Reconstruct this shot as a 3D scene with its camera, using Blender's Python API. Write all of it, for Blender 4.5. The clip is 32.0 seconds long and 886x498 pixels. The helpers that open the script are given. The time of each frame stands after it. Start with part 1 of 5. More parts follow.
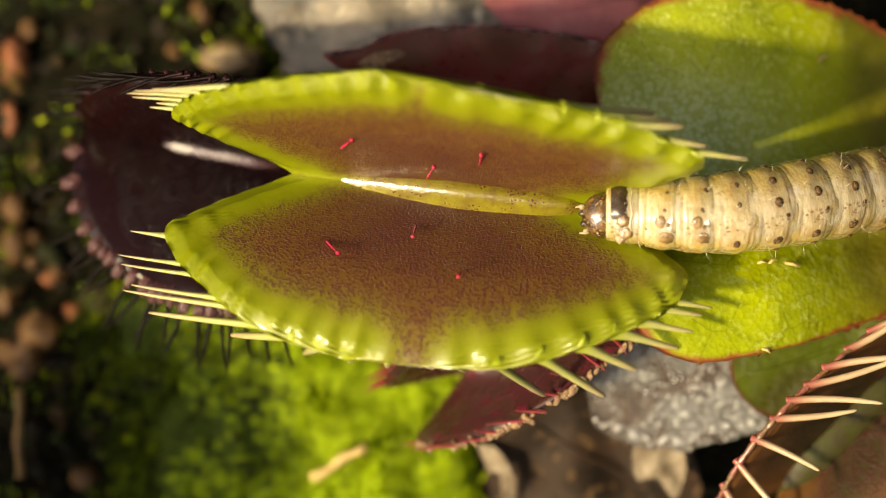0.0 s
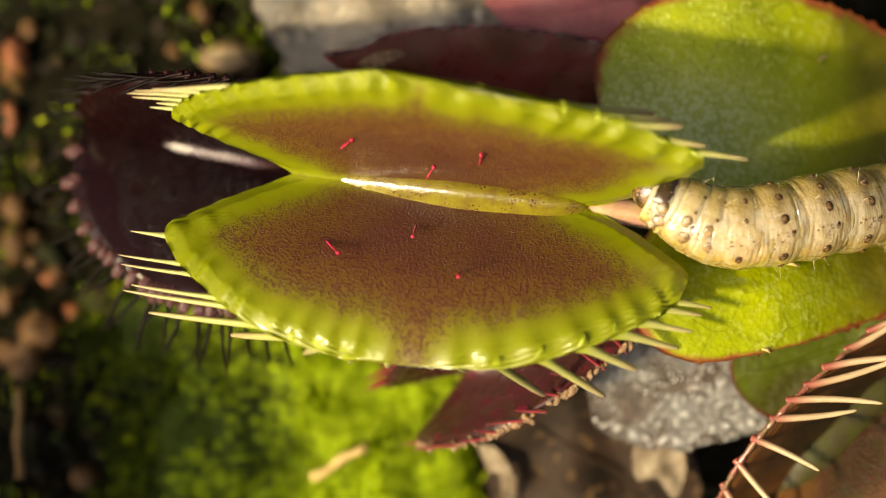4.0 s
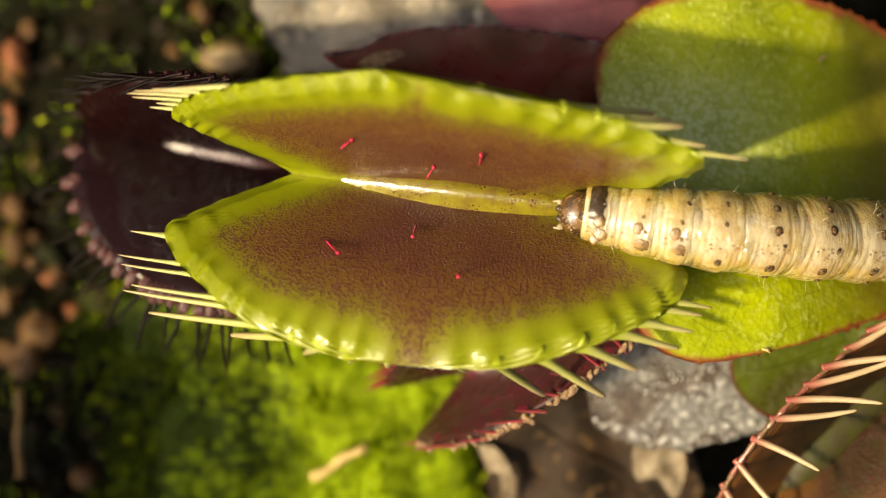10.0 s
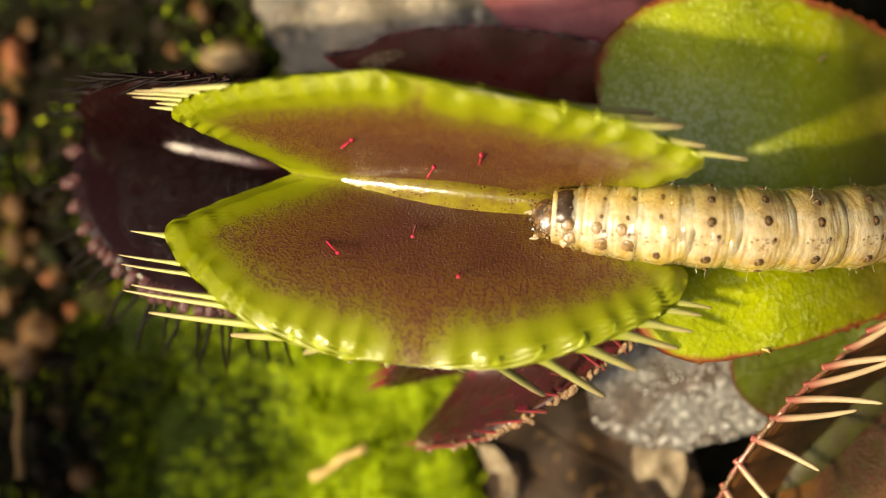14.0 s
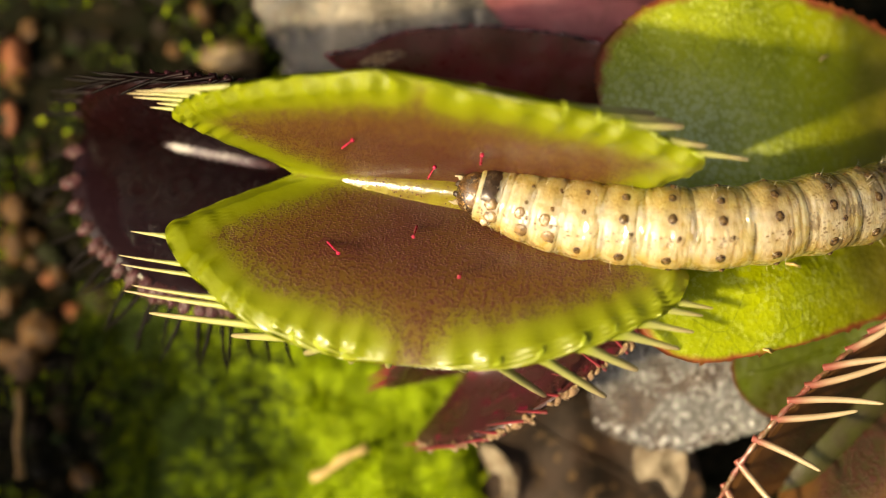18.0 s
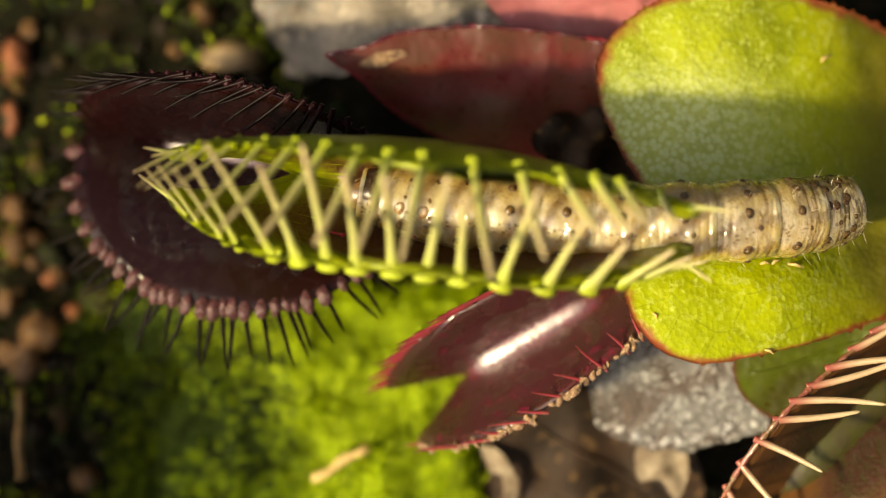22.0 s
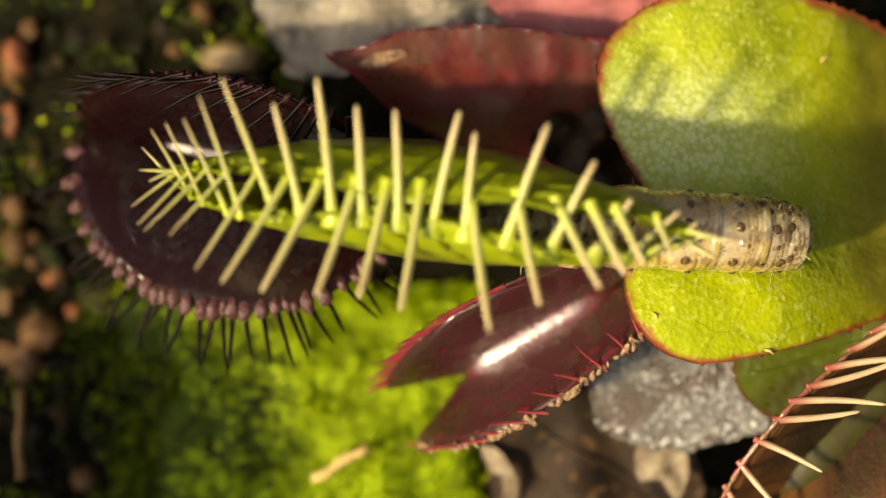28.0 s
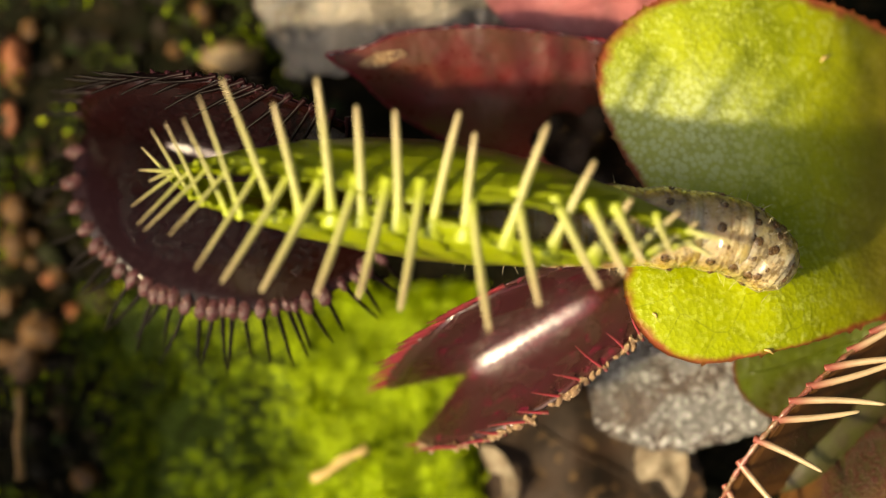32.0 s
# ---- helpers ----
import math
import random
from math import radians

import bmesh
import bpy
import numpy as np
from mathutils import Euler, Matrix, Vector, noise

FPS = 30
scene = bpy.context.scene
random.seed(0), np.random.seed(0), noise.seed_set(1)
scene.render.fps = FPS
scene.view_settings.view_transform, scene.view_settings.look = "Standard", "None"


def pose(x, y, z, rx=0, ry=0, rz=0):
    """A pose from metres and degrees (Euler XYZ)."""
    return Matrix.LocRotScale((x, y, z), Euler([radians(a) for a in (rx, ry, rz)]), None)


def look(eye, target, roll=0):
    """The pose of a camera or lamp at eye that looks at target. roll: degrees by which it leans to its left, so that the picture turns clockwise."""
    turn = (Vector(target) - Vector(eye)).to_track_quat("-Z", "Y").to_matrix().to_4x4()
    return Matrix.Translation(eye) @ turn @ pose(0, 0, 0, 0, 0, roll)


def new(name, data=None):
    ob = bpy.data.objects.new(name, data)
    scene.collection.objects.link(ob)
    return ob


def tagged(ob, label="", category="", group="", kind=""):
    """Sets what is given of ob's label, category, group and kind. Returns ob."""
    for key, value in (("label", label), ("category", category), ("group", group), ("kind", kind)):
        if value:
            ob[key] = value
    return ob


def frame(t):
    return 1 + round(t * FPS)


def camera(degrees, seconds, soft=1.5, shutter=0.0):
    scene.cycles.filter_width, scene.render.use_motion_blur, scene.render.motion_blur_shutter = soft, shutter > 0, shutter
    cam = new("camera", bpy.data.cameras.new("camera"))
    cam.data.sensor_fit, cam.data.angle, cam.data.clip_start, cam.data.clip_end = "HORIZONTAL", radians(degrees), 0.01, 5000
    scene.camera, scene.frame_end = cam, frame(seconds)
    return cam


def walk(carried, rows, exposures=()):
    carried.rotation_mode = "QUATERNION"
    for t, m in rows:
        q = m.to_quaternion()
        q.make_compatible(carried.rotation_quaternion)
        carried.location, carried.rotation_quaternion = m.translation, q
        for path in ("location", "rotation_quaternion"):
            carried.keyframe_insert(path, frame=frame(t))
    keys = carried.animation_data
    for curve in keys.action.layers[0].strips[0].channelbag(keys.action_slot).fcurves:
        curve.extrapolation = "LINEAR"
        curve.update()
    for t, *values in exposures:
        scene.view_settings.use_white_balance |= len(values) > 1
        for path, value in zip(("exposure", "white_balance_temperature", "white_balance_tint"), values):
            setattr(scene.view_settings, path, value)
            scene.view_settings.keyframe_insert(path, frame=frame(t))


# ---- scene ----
MM = 0.001
D = Vector

# ---- camera: a macro lens looking straight down from 127 mm ----
cam = camera(20.0, 32.0, soft=1.0)
cam.data.dof.use_dof = True
cam.data.dof.focus_distance = 0.1250
cam.data.dof.aperture_fstop = 17.0


def eye(dx, dy, dz):
    return pose(dx * MM, dy * MM, (127.5 + dz) * MM)


walk(cam, [(0, eye(0, 0, 0)), (14, eye(0, 0, 0)), (16, eye(-.03, .01, -.08)), (19, eye(-.05, .02, -.18)),
           (21.3, eye(-.1, .03, -.36)), (24, eye(-.105, .03, -.38)), (32, eye(-.09, .03, -.36))],
     [(0, 0.62, 7000, 5), (32, 0.62, 7000, 5)])

# ---- daylight ----
SUN_WAY = D((0.69, 0.28, -0.78))
world = bpy.data.worlds.new("sky")
scene.world = world
world.use_nodes = True
sky = world.node_tree.nodes.new("ShaderNodeTexSky")
sky.sky_type, sky.sun_disc = "NISHITA", False
sky.air_density, sky.dust_density, sky.ozone_density = 0.3, 8.0, 0.3
back = -SUN_WAY.normalized()
sky.sun_elevation = math.asin(back.z)
sky.sun_rotation = math.atan2(back.x, back.y)
background = world.node_tree.nodes["Background"]
background.inputs["Strength"].default_value = 0.11
world.node_tree.links.new(sky.outputs[0], background.inputs["Color"])
sun = new("sun", bpy.data.lights.new("sun", "SUN"))
sun.data.energy, sun.data.angle, sun.data.color = 4.75, radians(2.8), (1, 0.81, 0.50)
sun.matrix_world = look((-0.5, -0.2, 0.5), D((-0.5, -0.2, 0.5)) + SUN_WAY)


# ---- materials ----
class Mat:
    """A small helper round one node tree."""

    def __init__(self, name, rough=0.5, spec=0.5):
        self.m = bpy.data.materials.new(name)
        self.m.use_nodes = True
        self.t = self.m.node_tree
        self.b = self.t.nodes["Principled BSDF"]
        self.b.inputs["Roughness"].default_value = rough
        self.b.inputs["Specular IOR Level"].default_value = spec
        self.co = self.t.nodes.new("ShaderNodeTexCoord").outputs["Object"]

    def n(self, kind, **values):
        node = self.t.nodes.new(kind)
        for key, value in values.items():
            node.inputs[key.replace("_", " ")].default_value = value
        return node

    def link(self, a, b):
        self.t.links.new(a, b)

    def spread(self, sx, sy, sz):
        node = self.t.nodes.new("ShaderNodeMapping")
        node.inputs["Scale"].default_value = (sx, sy, sz)
        self.link(self.co, node.inputs["Vector"])
        return node.outputs[0]

    def noise(self, per_mm, detail=3.0, rough=0.55, co=None):
        node = self.n("ShaderNodeTexNoise", Scale=per_mm * 1000, Detail=detail, Roughness=rough)
        self.link(co or self.co, node.inputs["Vector"])
        return node.outputs["Fac"]

    def cells(self, per_mm, feature="F1", co=None, out="Distance", loose=1.0):
        node = self.t.nodes.new("ShaderNodeTexVoronoi")
        node.feature = feature
        node.inputs["Scale"].default_value = per_mm * 1000
        node.inputs["Randomness"].default_value = loose
        self.link(co or self.co, node.inputs["Vector"])
        return node.outputs[out]

    def attr(self, name):
        node = self.t.nodes.new("ShaderNodeAttribute")
        node.attribute_name = name
        return node.outputs["Fac"]

    def island(self):
        return self.t.nodes.new("ShaderNodeNewGeometry").outputs["Random Per Island"]

    def ramp(self, fac, *stops):
        node = self.t.nodes.new("ShaderNodeValToRGB")
        e = node.color_ramp.elements
        while len(e) < len(stops):
            e.new(0.5)
        for k, (p, c) in enumerate(stops):
            e[k].position = p
            e[k].color = (c, c, c, 1) if isinstance(c, (int, float)) else (*c, 1)
        self.link(fac, node.inputs["Fac"])
        return node.outputs["Color"]

    def span(self, fac, a, b, c=0.0, d=1.0):
        node = self.t.nodes.new("ShaderNodeMapRange")
        node.interpolation_type = "SMOOTHSTEP"
        for k, value in zip(("From Min", "From Max", "To Min", "To Max"), (a, b, c, d)):
            node.inputs[k].default_value = value
        self.link(fac, node.inputs["Value"])
        return node.outputs["Result"]

    def calc(self, op, a, b):
        node = self.t.nodes.new("ShaderNodeMath")
        node.operation = op
        for k, x in enumerate((a, b)):
            if isinstance(x, (int, float)):
                node.inputs[k].default_value = x
            else:
                self.link(x, node.inputs[k])
        return node.outputs[0]

    def mix(self, fac, a, b, how="MIX"):
        node = self.t.nodes.new("ShaderNodeMix")
        node.data_type, node.blend_type = "RGBA", how
        for k, x in ((0, fac), (6, a), (7, b)):
            if isinstance(x, (int, float)):
                node.inputs[k].default_value = x
            elif isinstance(x, tuple):
                node.inputs[k].default_value = (*x, 1)
            else:
                self.link(x, node.inputs[k])
        return node.outputs[2]

    def bump(self, height, mm, strength=1.0):
        node = self.t.nodes.new("ShaderNodeBump")
        node.inputs["Strength"].default_value = strength
        node.inputs["Distance"].default_value = mm * MM
        self.link(height, node.inputs["Height"])
        old = self.b.inputs["Normal"].links
        if old:
            self.link(old[0].from_socket, node.inputs["Normal"])
        self.link(node.outputs[0], self.b.inputs["Normal"])
        self.link(node.outputs[0], self.b.inputs["Coat Normal"])

    def film(self, height, mm):
        """Relief that only the wet film on top follows."""
        node = self.t.nodes.new("ShaderNodeBump")
        node.inputs["Distance"].default_value = mm * MM
        self.link(height, node.inputs["Height"])
        self.link(node.outputs[0], self.b.inputs["Coat Normal"])

    def color(self, c):
        if isinstance(c, tuple):
            self.b.inputs["Base Color"].default_value = (*c, 1)
        else:
            self.link(c, self.b.inputs["Base Color"])

    def rough(self, c):
        self.link(c, self.b.inputs["Roughness"])

    def flesh(self, weight, mm, radius=(1.0, 0.6, 0.2)):
        self.b.inputs["Subsurface Weight"].default_value = weight
        self.b.inputs["Subsurface Scale"].default_value = mm * MM
        self.b.inputs["Subsurface Radius"].default_value = radius

    def wet(self, weight, rough):
        self.b.inputs["Coat Weight"].default_value = weight
        self.b.inputs["Coat Roughness"].default_value = rough

    def thin(self, share, c):
        """Lets light through, as a leaf does."""
        t = self.t.nodes.new("ShaderNodeBsdfTranslucent")
        if isinstance(c, tuple):
            t.inputs["Color"].default_value = (*c, 1)
        else:
            self.link(c, t.inputs["Color"])
        mixer = self.t.nodes.new("ShaderNodeMixShader")
        mixer.inputs[0].default_value = share
        self.link(self.b.outputs[0], mixer.inputs[1])
        self.link(t.outputs[0], mixer.inputs[2])
        self.link(mixer.outputs[0], self.t.nodes["Material Output"].inputs["Surface"])


def make_lobe_inner(name, base, mid, gland, dots=7.4, gloss=0.42, spec=0.5):
    """Inside of a trap: green at the rim, wine-red glands on an olive ground towards the middle."""
    a = Mat(name, gloss, spec)
    place = a.t.nodes.new("ShaderNodeCombineXYZ")
    a.link(a.calc("MULTIPLY", a.attr("along_u"), MM), place.inputs[0])
    a.link(a.calc("MULTIPLY", a.attr("along_s"), MM), place.inputs[1])
    a.co = place.outputs[0]
    rim = a.attr("rim")
    wob = a.calc("ADD", rim, a.calc("MULTIPLY", a.calc("SUBTRACT", a.noise(0.45), 0.5), 1.1))
    deep = a.span(wob, 0.9, 3.6)
    ground_c = a.mix(deep, a.mix(a.noise(0.5), base, tuple(x * 0.8 for x in base)), mid)
    flush = a.calc("MULTIPLY", a.span(wob, 3.4, 6.2), a.span(a.noise(0.35, 3), 0.3, 0.65, 0.5, 1))
    ground_c = a.mix(a.calc("MULTIPLY", flush, 0.8), ground_c, tuple(x * y for x, y in zip(mid, (0.55, 0.26, 1.3))))
    hinge = a.span(a.attr("hinge"), 0.2, 1.4, 1, 0)
    ground_c = a.mix(a.calc("MULTIPLY", hinge, 0.8), ground_c, tuple(x * 0.95 for x in base))
    grid = a.spread(0.88, 1.12, 1)
    dot = a.span(a.cells(dots, co=grid, loose=0.8), 0.40, 0.54, 1, 0)
    chance = a.calc("MULTIPLY", a.cells(dots, out="Color", co=grid, loose=0.8), 0.5)
    keep = a.span(a.calc("ADD", wob, chance), 1.9, 2.5)
    keep = a.calc("MULTIPLY", keep, a.span(a.attr("hinge"), 0.1, 1.3, 0.2, 1))
    a.color(a.mix(a.calc("MULTIPLY", a.calc("MULTIPLY", dot, keep), 0.95), ground_c, gland))
    a.bump(a.calc("MULTIPLY", dot, keep), 0.025, 0.9)
    a.bump(a.noise(3.0, 4), 0.03, 0.5)
    a.bump(a.noise(0.6, 2), 0.2, 0.3)
    a.rough(a.span(a.noise(1.2), 0.3, 0.7, gloss - 0.1, gloss + 0.08))
    a.wet(0.6, 0.16)
    a.thin(0.4, a.mix(deep, tuple(min(1, x * 1.7) for x in base), tuple(x * 1.1 for x in mid)))
    return a.m


def make_leaf(name, c1, c2, edge, thin=0.25, rough=0.34, bump=0.12, vein=(0.03, 0.045, 0.008), blister=1.6, spec=0.5, pale=None):
    """A blistered leaf sheet with a coloured edge and faint net veins."""
    a = Mat(name, rough, spec)
    body = a.mix(a.span(a.noise(0.22, 4), 0.35, 0.65), c1, c2)
    body = a.mix(a.calc("MULTIPLY", a.span(a.cells(0.42, "DISTANCE_TO_EDGE", co=None), 0.0, 0.03, 1, 0), 0.22), body, vein)
    body = a.mix(a.span(a.noise(3.2, 3), 0.45, 0.75, 0, 0.2), body, tuple(x * 1.4 for x in c1))
    if pale:
        # pale mottles imitate sky sheen on the blisters, put in the colour
        body = a.mix(a.calc("MULTIPLY", a.span(a.noise(2.4, 4, 0.6), 0.5, 0.66), a.span(a.noise(0.3, 2), 0.35, 0.6, 0.2, 0.8)), body, pale)
        at = a.t.nodes.new("ShaderNodeSeparateXYZ")
        a.link(a.co, at.inputs[0])
        body = a.mix(a.span(a.calc("ADD", at.outputs[0], a.calc("MULTIPLY", a.noise(0.3, 3), 0.003)), 0.0195, 0.0255, 0, 0.75), body, (0.15, 0.10, 0.012))
        # sheen of the shaded part near the joint, painted as a paler colour
        sky_sheen = a.calc("MULTIPLY", a.span(at.outputs[0], 0.0125, 0.020, 1, 0), a.span(at.outputs[1], -0.001, 0.0015))
        sky_sheen = a.calc("MULTIPLY", sky_sheen, a.span(at.outputs[1], 0.0035, 0.0075, 1, 0.08))
        body = a.mix(a.calc("MULTIPLY", sky_sheen, a.span(a.cells(3.0), 0.3, 0.7, 1.0, 0.4)), body, (0.62, 0.71, 0.33))
    rim = a.calc("ADD", a.attr("edge"), a.calc("MULTIPLY", a.calc("SUBTRACT", a.noise(0.7), 0.5), 0.12))
    body = a.mix(a.span(rim, 0.945, 1.0), body, edge)
    a.color(body)
    a.bump(a.cells(blister), bump * 0.9, 0.7)
    a.bump(a.noise(blister * 0.35, 3), bump * 1.5, 0.6)
    a.rough(a.span(a.noise(2.5), 0.3, 0.7, rough - 0.08, rough + 0.14))
    a.thin(thin, body)
    return a.m


def make_plain(name, c1, c2, scale=1.0, rough=0.6, bump=0.1, spec=0.4, speck=None, fine=4.0, wet=0.0):
    a = Mat(name, rough, spec)
    a.wet(wet, 0.2)
    c = a.mix(a.span(a.noise(scale, 5, 0.65), 0.32, 0.68), c1, c2)
    if speck:
        c = a.mix(a.span(a.noise(scale * 4.5, 3), 0.58, 0.68), c, speck)
    a.color(c)
    a.bump(a.noise(scale * fine, 5, 0.7), bump, 0.8)
    a.bump(a.noise(scale * 0.8, 3), bump * 2.5, 0.6)
    a.rough(a.span(a.noise(scale * 2), 0.3, 0.7, max(0.05, rough - 0.15), min(1, rough + 0.15)))
    return a.m


GREEN = (0.30, 0.335, 0.004)
M_INNER = make_lobe_inner("trap_inner_skin", GREEN, (0.19, 0.098, 0.012), (0.098, 0.006, 0.018), 7.0)


def make_outer():
    """Outside of the trap: green near the rim, olive-brown further down its back."""
    a = Mat("trap_outer_skin", 0.35)
    c = a.mix(a.span(a.noise(0.4, 4), 0.35, 0.65), (0.38, 0.45, 0.006), (0.30, 0.36, 0.006))
    far = a.calc("ADD", a.attr("rim"), a.calc("MULTIPLY", a.calc("SUBTRACT", a.noise(0.5), 0.5), 2.0))
    c = a.mix(a.span(far, 2.4, 5.2), c, (0.13, 0.085, 0.016))
    c = a.mix(a.span(a.noise(5.0, 3), 0.62, 0.7, 0, 0.5), c, (0.55, 0.52, 0.2))
    a.color(c)
    a.bump(a.cells(3.0), 0.05, 0.7)
    a.bump(a.noise(1.1, 3), 0.1, 0.6)
    a.wet(0.4, 0.2)
    a.thin(0.4, a.mix(0.5, c, (0.7, 0.8, 0.05)))
    return a.m


M_OUTER = make_outer()


def make_rib():
    """The hinge's rib: wet olive-green skin with the lobes' wine-red glands thinly spread over it."""
    a = Mat("midrib_skin", 0.22, 0.8)
    c = a.mix(a.span(a.noise(1.2, 3), 0.35, 0.65), (0.20, 0.17, 0.009), (0.14, 0.10, 0.010))
    dot = a.calc("MULTIPLY", a.span(a.cells(5.5), 0.26, 0.36, 1, 0), a.span(a.noise(0.9, 2), 0.42, 0.55))
    a.color(a.mix(a.calc("MULTIPLY", dot, 0.9), c, (0.075, 0.005, 0.012)))
    a.bump(a.noise(4.0, 3), 0.05, 0.8)
    a.bump(a.noise(1.2, 2), 0.08, 0.5)
    a.wet(1.0, 0.2)
    a.b.inputs["Coat IOR"].default_value = 1.7
    return a.m


M_RIB = make_rib()


def make_tooth(name, low, high, tip, rough=0.4, spec=0.5):
    a = Mat(name, rough, spec)
    along = a.attr("along")
    c = a.mix(a.span(along, 0.0, 0.35), low, high)
    c = a.mix(a.span(a.calc("ADD", along, a.calc("MULTIPLY", a.noise(2.0), 0.3)), 0.55, 1.15), c, tip)
    a.color(c)
    a.bump(a.noise(6, 3), 0.02, 0.5)
    a.thin(0.15, c)
    return a.m


def make_silver():
    """A dead leaf's papery skin, brown below a silvery film that has worn off in patches."""
    a = Mat("silvery_dead_leaf", 0.24, 0.9)
    brown = a.mix(a.span(a.noise(0.5, 5, 0.65), 0.35, 0.65), (0.062, 0.038, 0.022), (0.03, 0.02, 0.014))
    c = a.mix(a.span(a.noise(0.33, 4, 0.6), 0.42, 0.62), brown, (0.10, 0.098, 0.09))
    # white flecks are glints painted into the colour
    c = a.mix(a.calc("MULTIPLY", a.span(a.noise(4.5, 3), 0.54, 0.62), a.span(a.noise(0.33, 4, 0.6), 0.38, 0.56)), c, (0.42, 0.41, 0.39))
    a.color(c)
    a.bump(a.noise(5.0, 4, 0.7), 0.3, 0.8)
    a.bump(a.noise(1.2, 3), 0.10, 0.6)
    a.wet(0.8, 0.16)
    return a.m


M_TOOTH = make_tooth("tooth_skin", (0.34, 0.40, 0.02), (0.38, 0.38, 0.12), (0.40, 0.32, 0.165))
M_JOINT = make_plain("joint_skin", (0.38, 0.19, 0.14), (0.34, 0.24, 0.10), 0.8, 0.35, 0.05, 0.6)
M_HAIR = make_plain("trigger_hair_skin", (0.34, 0.010, 0.045), (0.44, 0.014, 0.06), 2, 0.3, 0.01)
M_DARK_IN = make_lobe_inner("dark_trap_inner", (0.017, 0.004, 0.004), (0.012, 0.002, 0.002), (0.006, 0.001, 0.002), 5.4, 0.26, 0.25)
M_DARK_OUT = make_plain("dark_trap_outer", (0.03, 0.009, 0.012), (0.018, 0.005, 0.007), 1.0, 0.3, 0.05, 0.2)
M_DARK_RIM = make_plain("dark_trap_rim", (0.075, 0.026, 0.030), (0.03, 0.010, 0.012), 1.4, 0.3, 0.08, 0.4, (0.2, 0.13, 0.08))
M_DARK_TOOTH = make_tooth("dark_tooth", (0.012, 0.004, 0.005), (0.004, 0.002, 0.002), (0.004, 0.002, 0.002), 0.3, 0.05)
M_RED_IN = make_plain("red_trap_skin", (0.048, 0.010, 0.013), (0.038, 0.021, 0.010), 0.3, 0.26, 0.03, 0.6, (0.10, 0.008, 0.022), 4, 0.3)
M_RED_TOOTH = make_tooth("red_tooth", (0.16, 0.03, 0.03), (0.24, 0.025, 0.035), (0.14, 0.02, 0.022))
M_DARK_RIB = make_plain("dark_trap_rib", (0.05, 0.02, 0.024), (0.03, 0.01, 0.012), 0.8, 0.26, 0.03, 0.8, None, 4, 0.3)
M_RED_RIB = make_plain("red_trap_rib", (0.09, 0.012, 0.016), (0.05, 0.012, 0.012), 0.8, 0.2, 0.03, 0.9, None, 4, 1.0)
M_RUST_IN = make_lobe_inner("rust_trap_inner", (0.17, 0.075, 0.02), (0.045, 0.036, 0.008), (0.07, 0.012, 0.01), 5.0)
M_PINK_TOOTH = make_tooth("pink_tooth", (0.24, 0.06, 0.045), (0.38, 0.27, 0.16), (0.44, 0.35, 0.21), 0.25)
M_PINK_RIM = make_plain("pink_rim_skin", (0.17, 0.045, 0.03), (0.10, 0.075, 0.02), 0.7, 0.2, 0.06, 0.7, (0.28, 0.10, 0.07), 4, 0.7)
M_LIME_RIB = make_plain("lime_rib_skin", (0.04, 0.042, 0.008), (0.03, 0.02, 0.007), 0.5, 0.5, 0.05, 0.3)
M_PETIOLE = make_leaf("petiole_skin", (0.41, 0.47, 0.003), (0.31, 0.37, 0.003), (0.28, 0.07, 0.025), 0.3, 0.36, 0.055, blister=3.4, spec=0.4, pale=(0.50, 0.56, 0.10))
M_PETIOLE_LOW = make_leaf("low_petiole_skin", (0.075, 0.098, 0.006), (0.040, 0.036, 0.006), (0.16, 0.04, 0.02))
M_THICK_LEAF = make_leaf("thick_leaf_skin", (0.07, 0.10, 0.01), (0.05, 0.08, 0.008), (0.12, 0.04, 0.02), 0.04)
M_WINE_LEAF = make_leaf("wine_leaf_skin", (0.105, 0.014, 0.014), (0.075, 0.030, 0.017), (0.22, 0.014, 0.022), 0.08, 0.34, 0.06, spec=0.4)
M_PINK_LEAF = make_leaf("pink_leaf_skin", (0.40, 0.13, 0.135), (0.27, 0.085, 0.09), (0.3, 0.12, 0.1), 0.12, 0.4, 0.1)
M_GREY_LEAF = make_plain("grey_dead_leaf", (0.30, 0.255, 0.19), (0.07, 0.062, 0.05), 0.42, 0.28, 0.5, 0.7, (0.36, 0.31, 0.23), 3, 0.7)
M_SILVER = make_silver()
M_DEW = make_plain("dew", (0.75, 0.75, 0.73), (0.65, 0.65, 0.65), 1.0, 0.2, 0.0, 1.0)
M_DEW.node_tree.nodes["Principled BSDF"].inputs["Transmission Weight"].default_value = 0.45
M_BROWN = make_plain("brown_dead_leaf", (0.030, 0.016, 0.008), (0.011, 0.007, 0.004), 0.35, 0.7, 0.1, 0.2, (0.085, 0.05, 0.02))
M_STRAW = make_plain("straw", (0.50, 0.36, 0.14), (0.36, 0.24, 0.08), 0.8, 0.6, 0.08)
# darker tone for the straw at the left edge
M_DARK_STRAW = make_plain("dark_straw", (0.24, 0.14, 0.035), (0.10, 0.055, 0.015), 0.8, 0.5, 0.1)
M_SCRAP = make_plain("dry_scrap", (0.24, 0.195, 0.13), (0.12, 0.085, 0.05), 0.9, 0.6, 0.12, 0.4)
M_DRY = make_plain("dry_margin", (0.27, 0.17, 0.085), (0.07, 0.03, 0.025), 1.6, 0.6, 0.12, 0.4, (0.5, 0.4, 0.25))
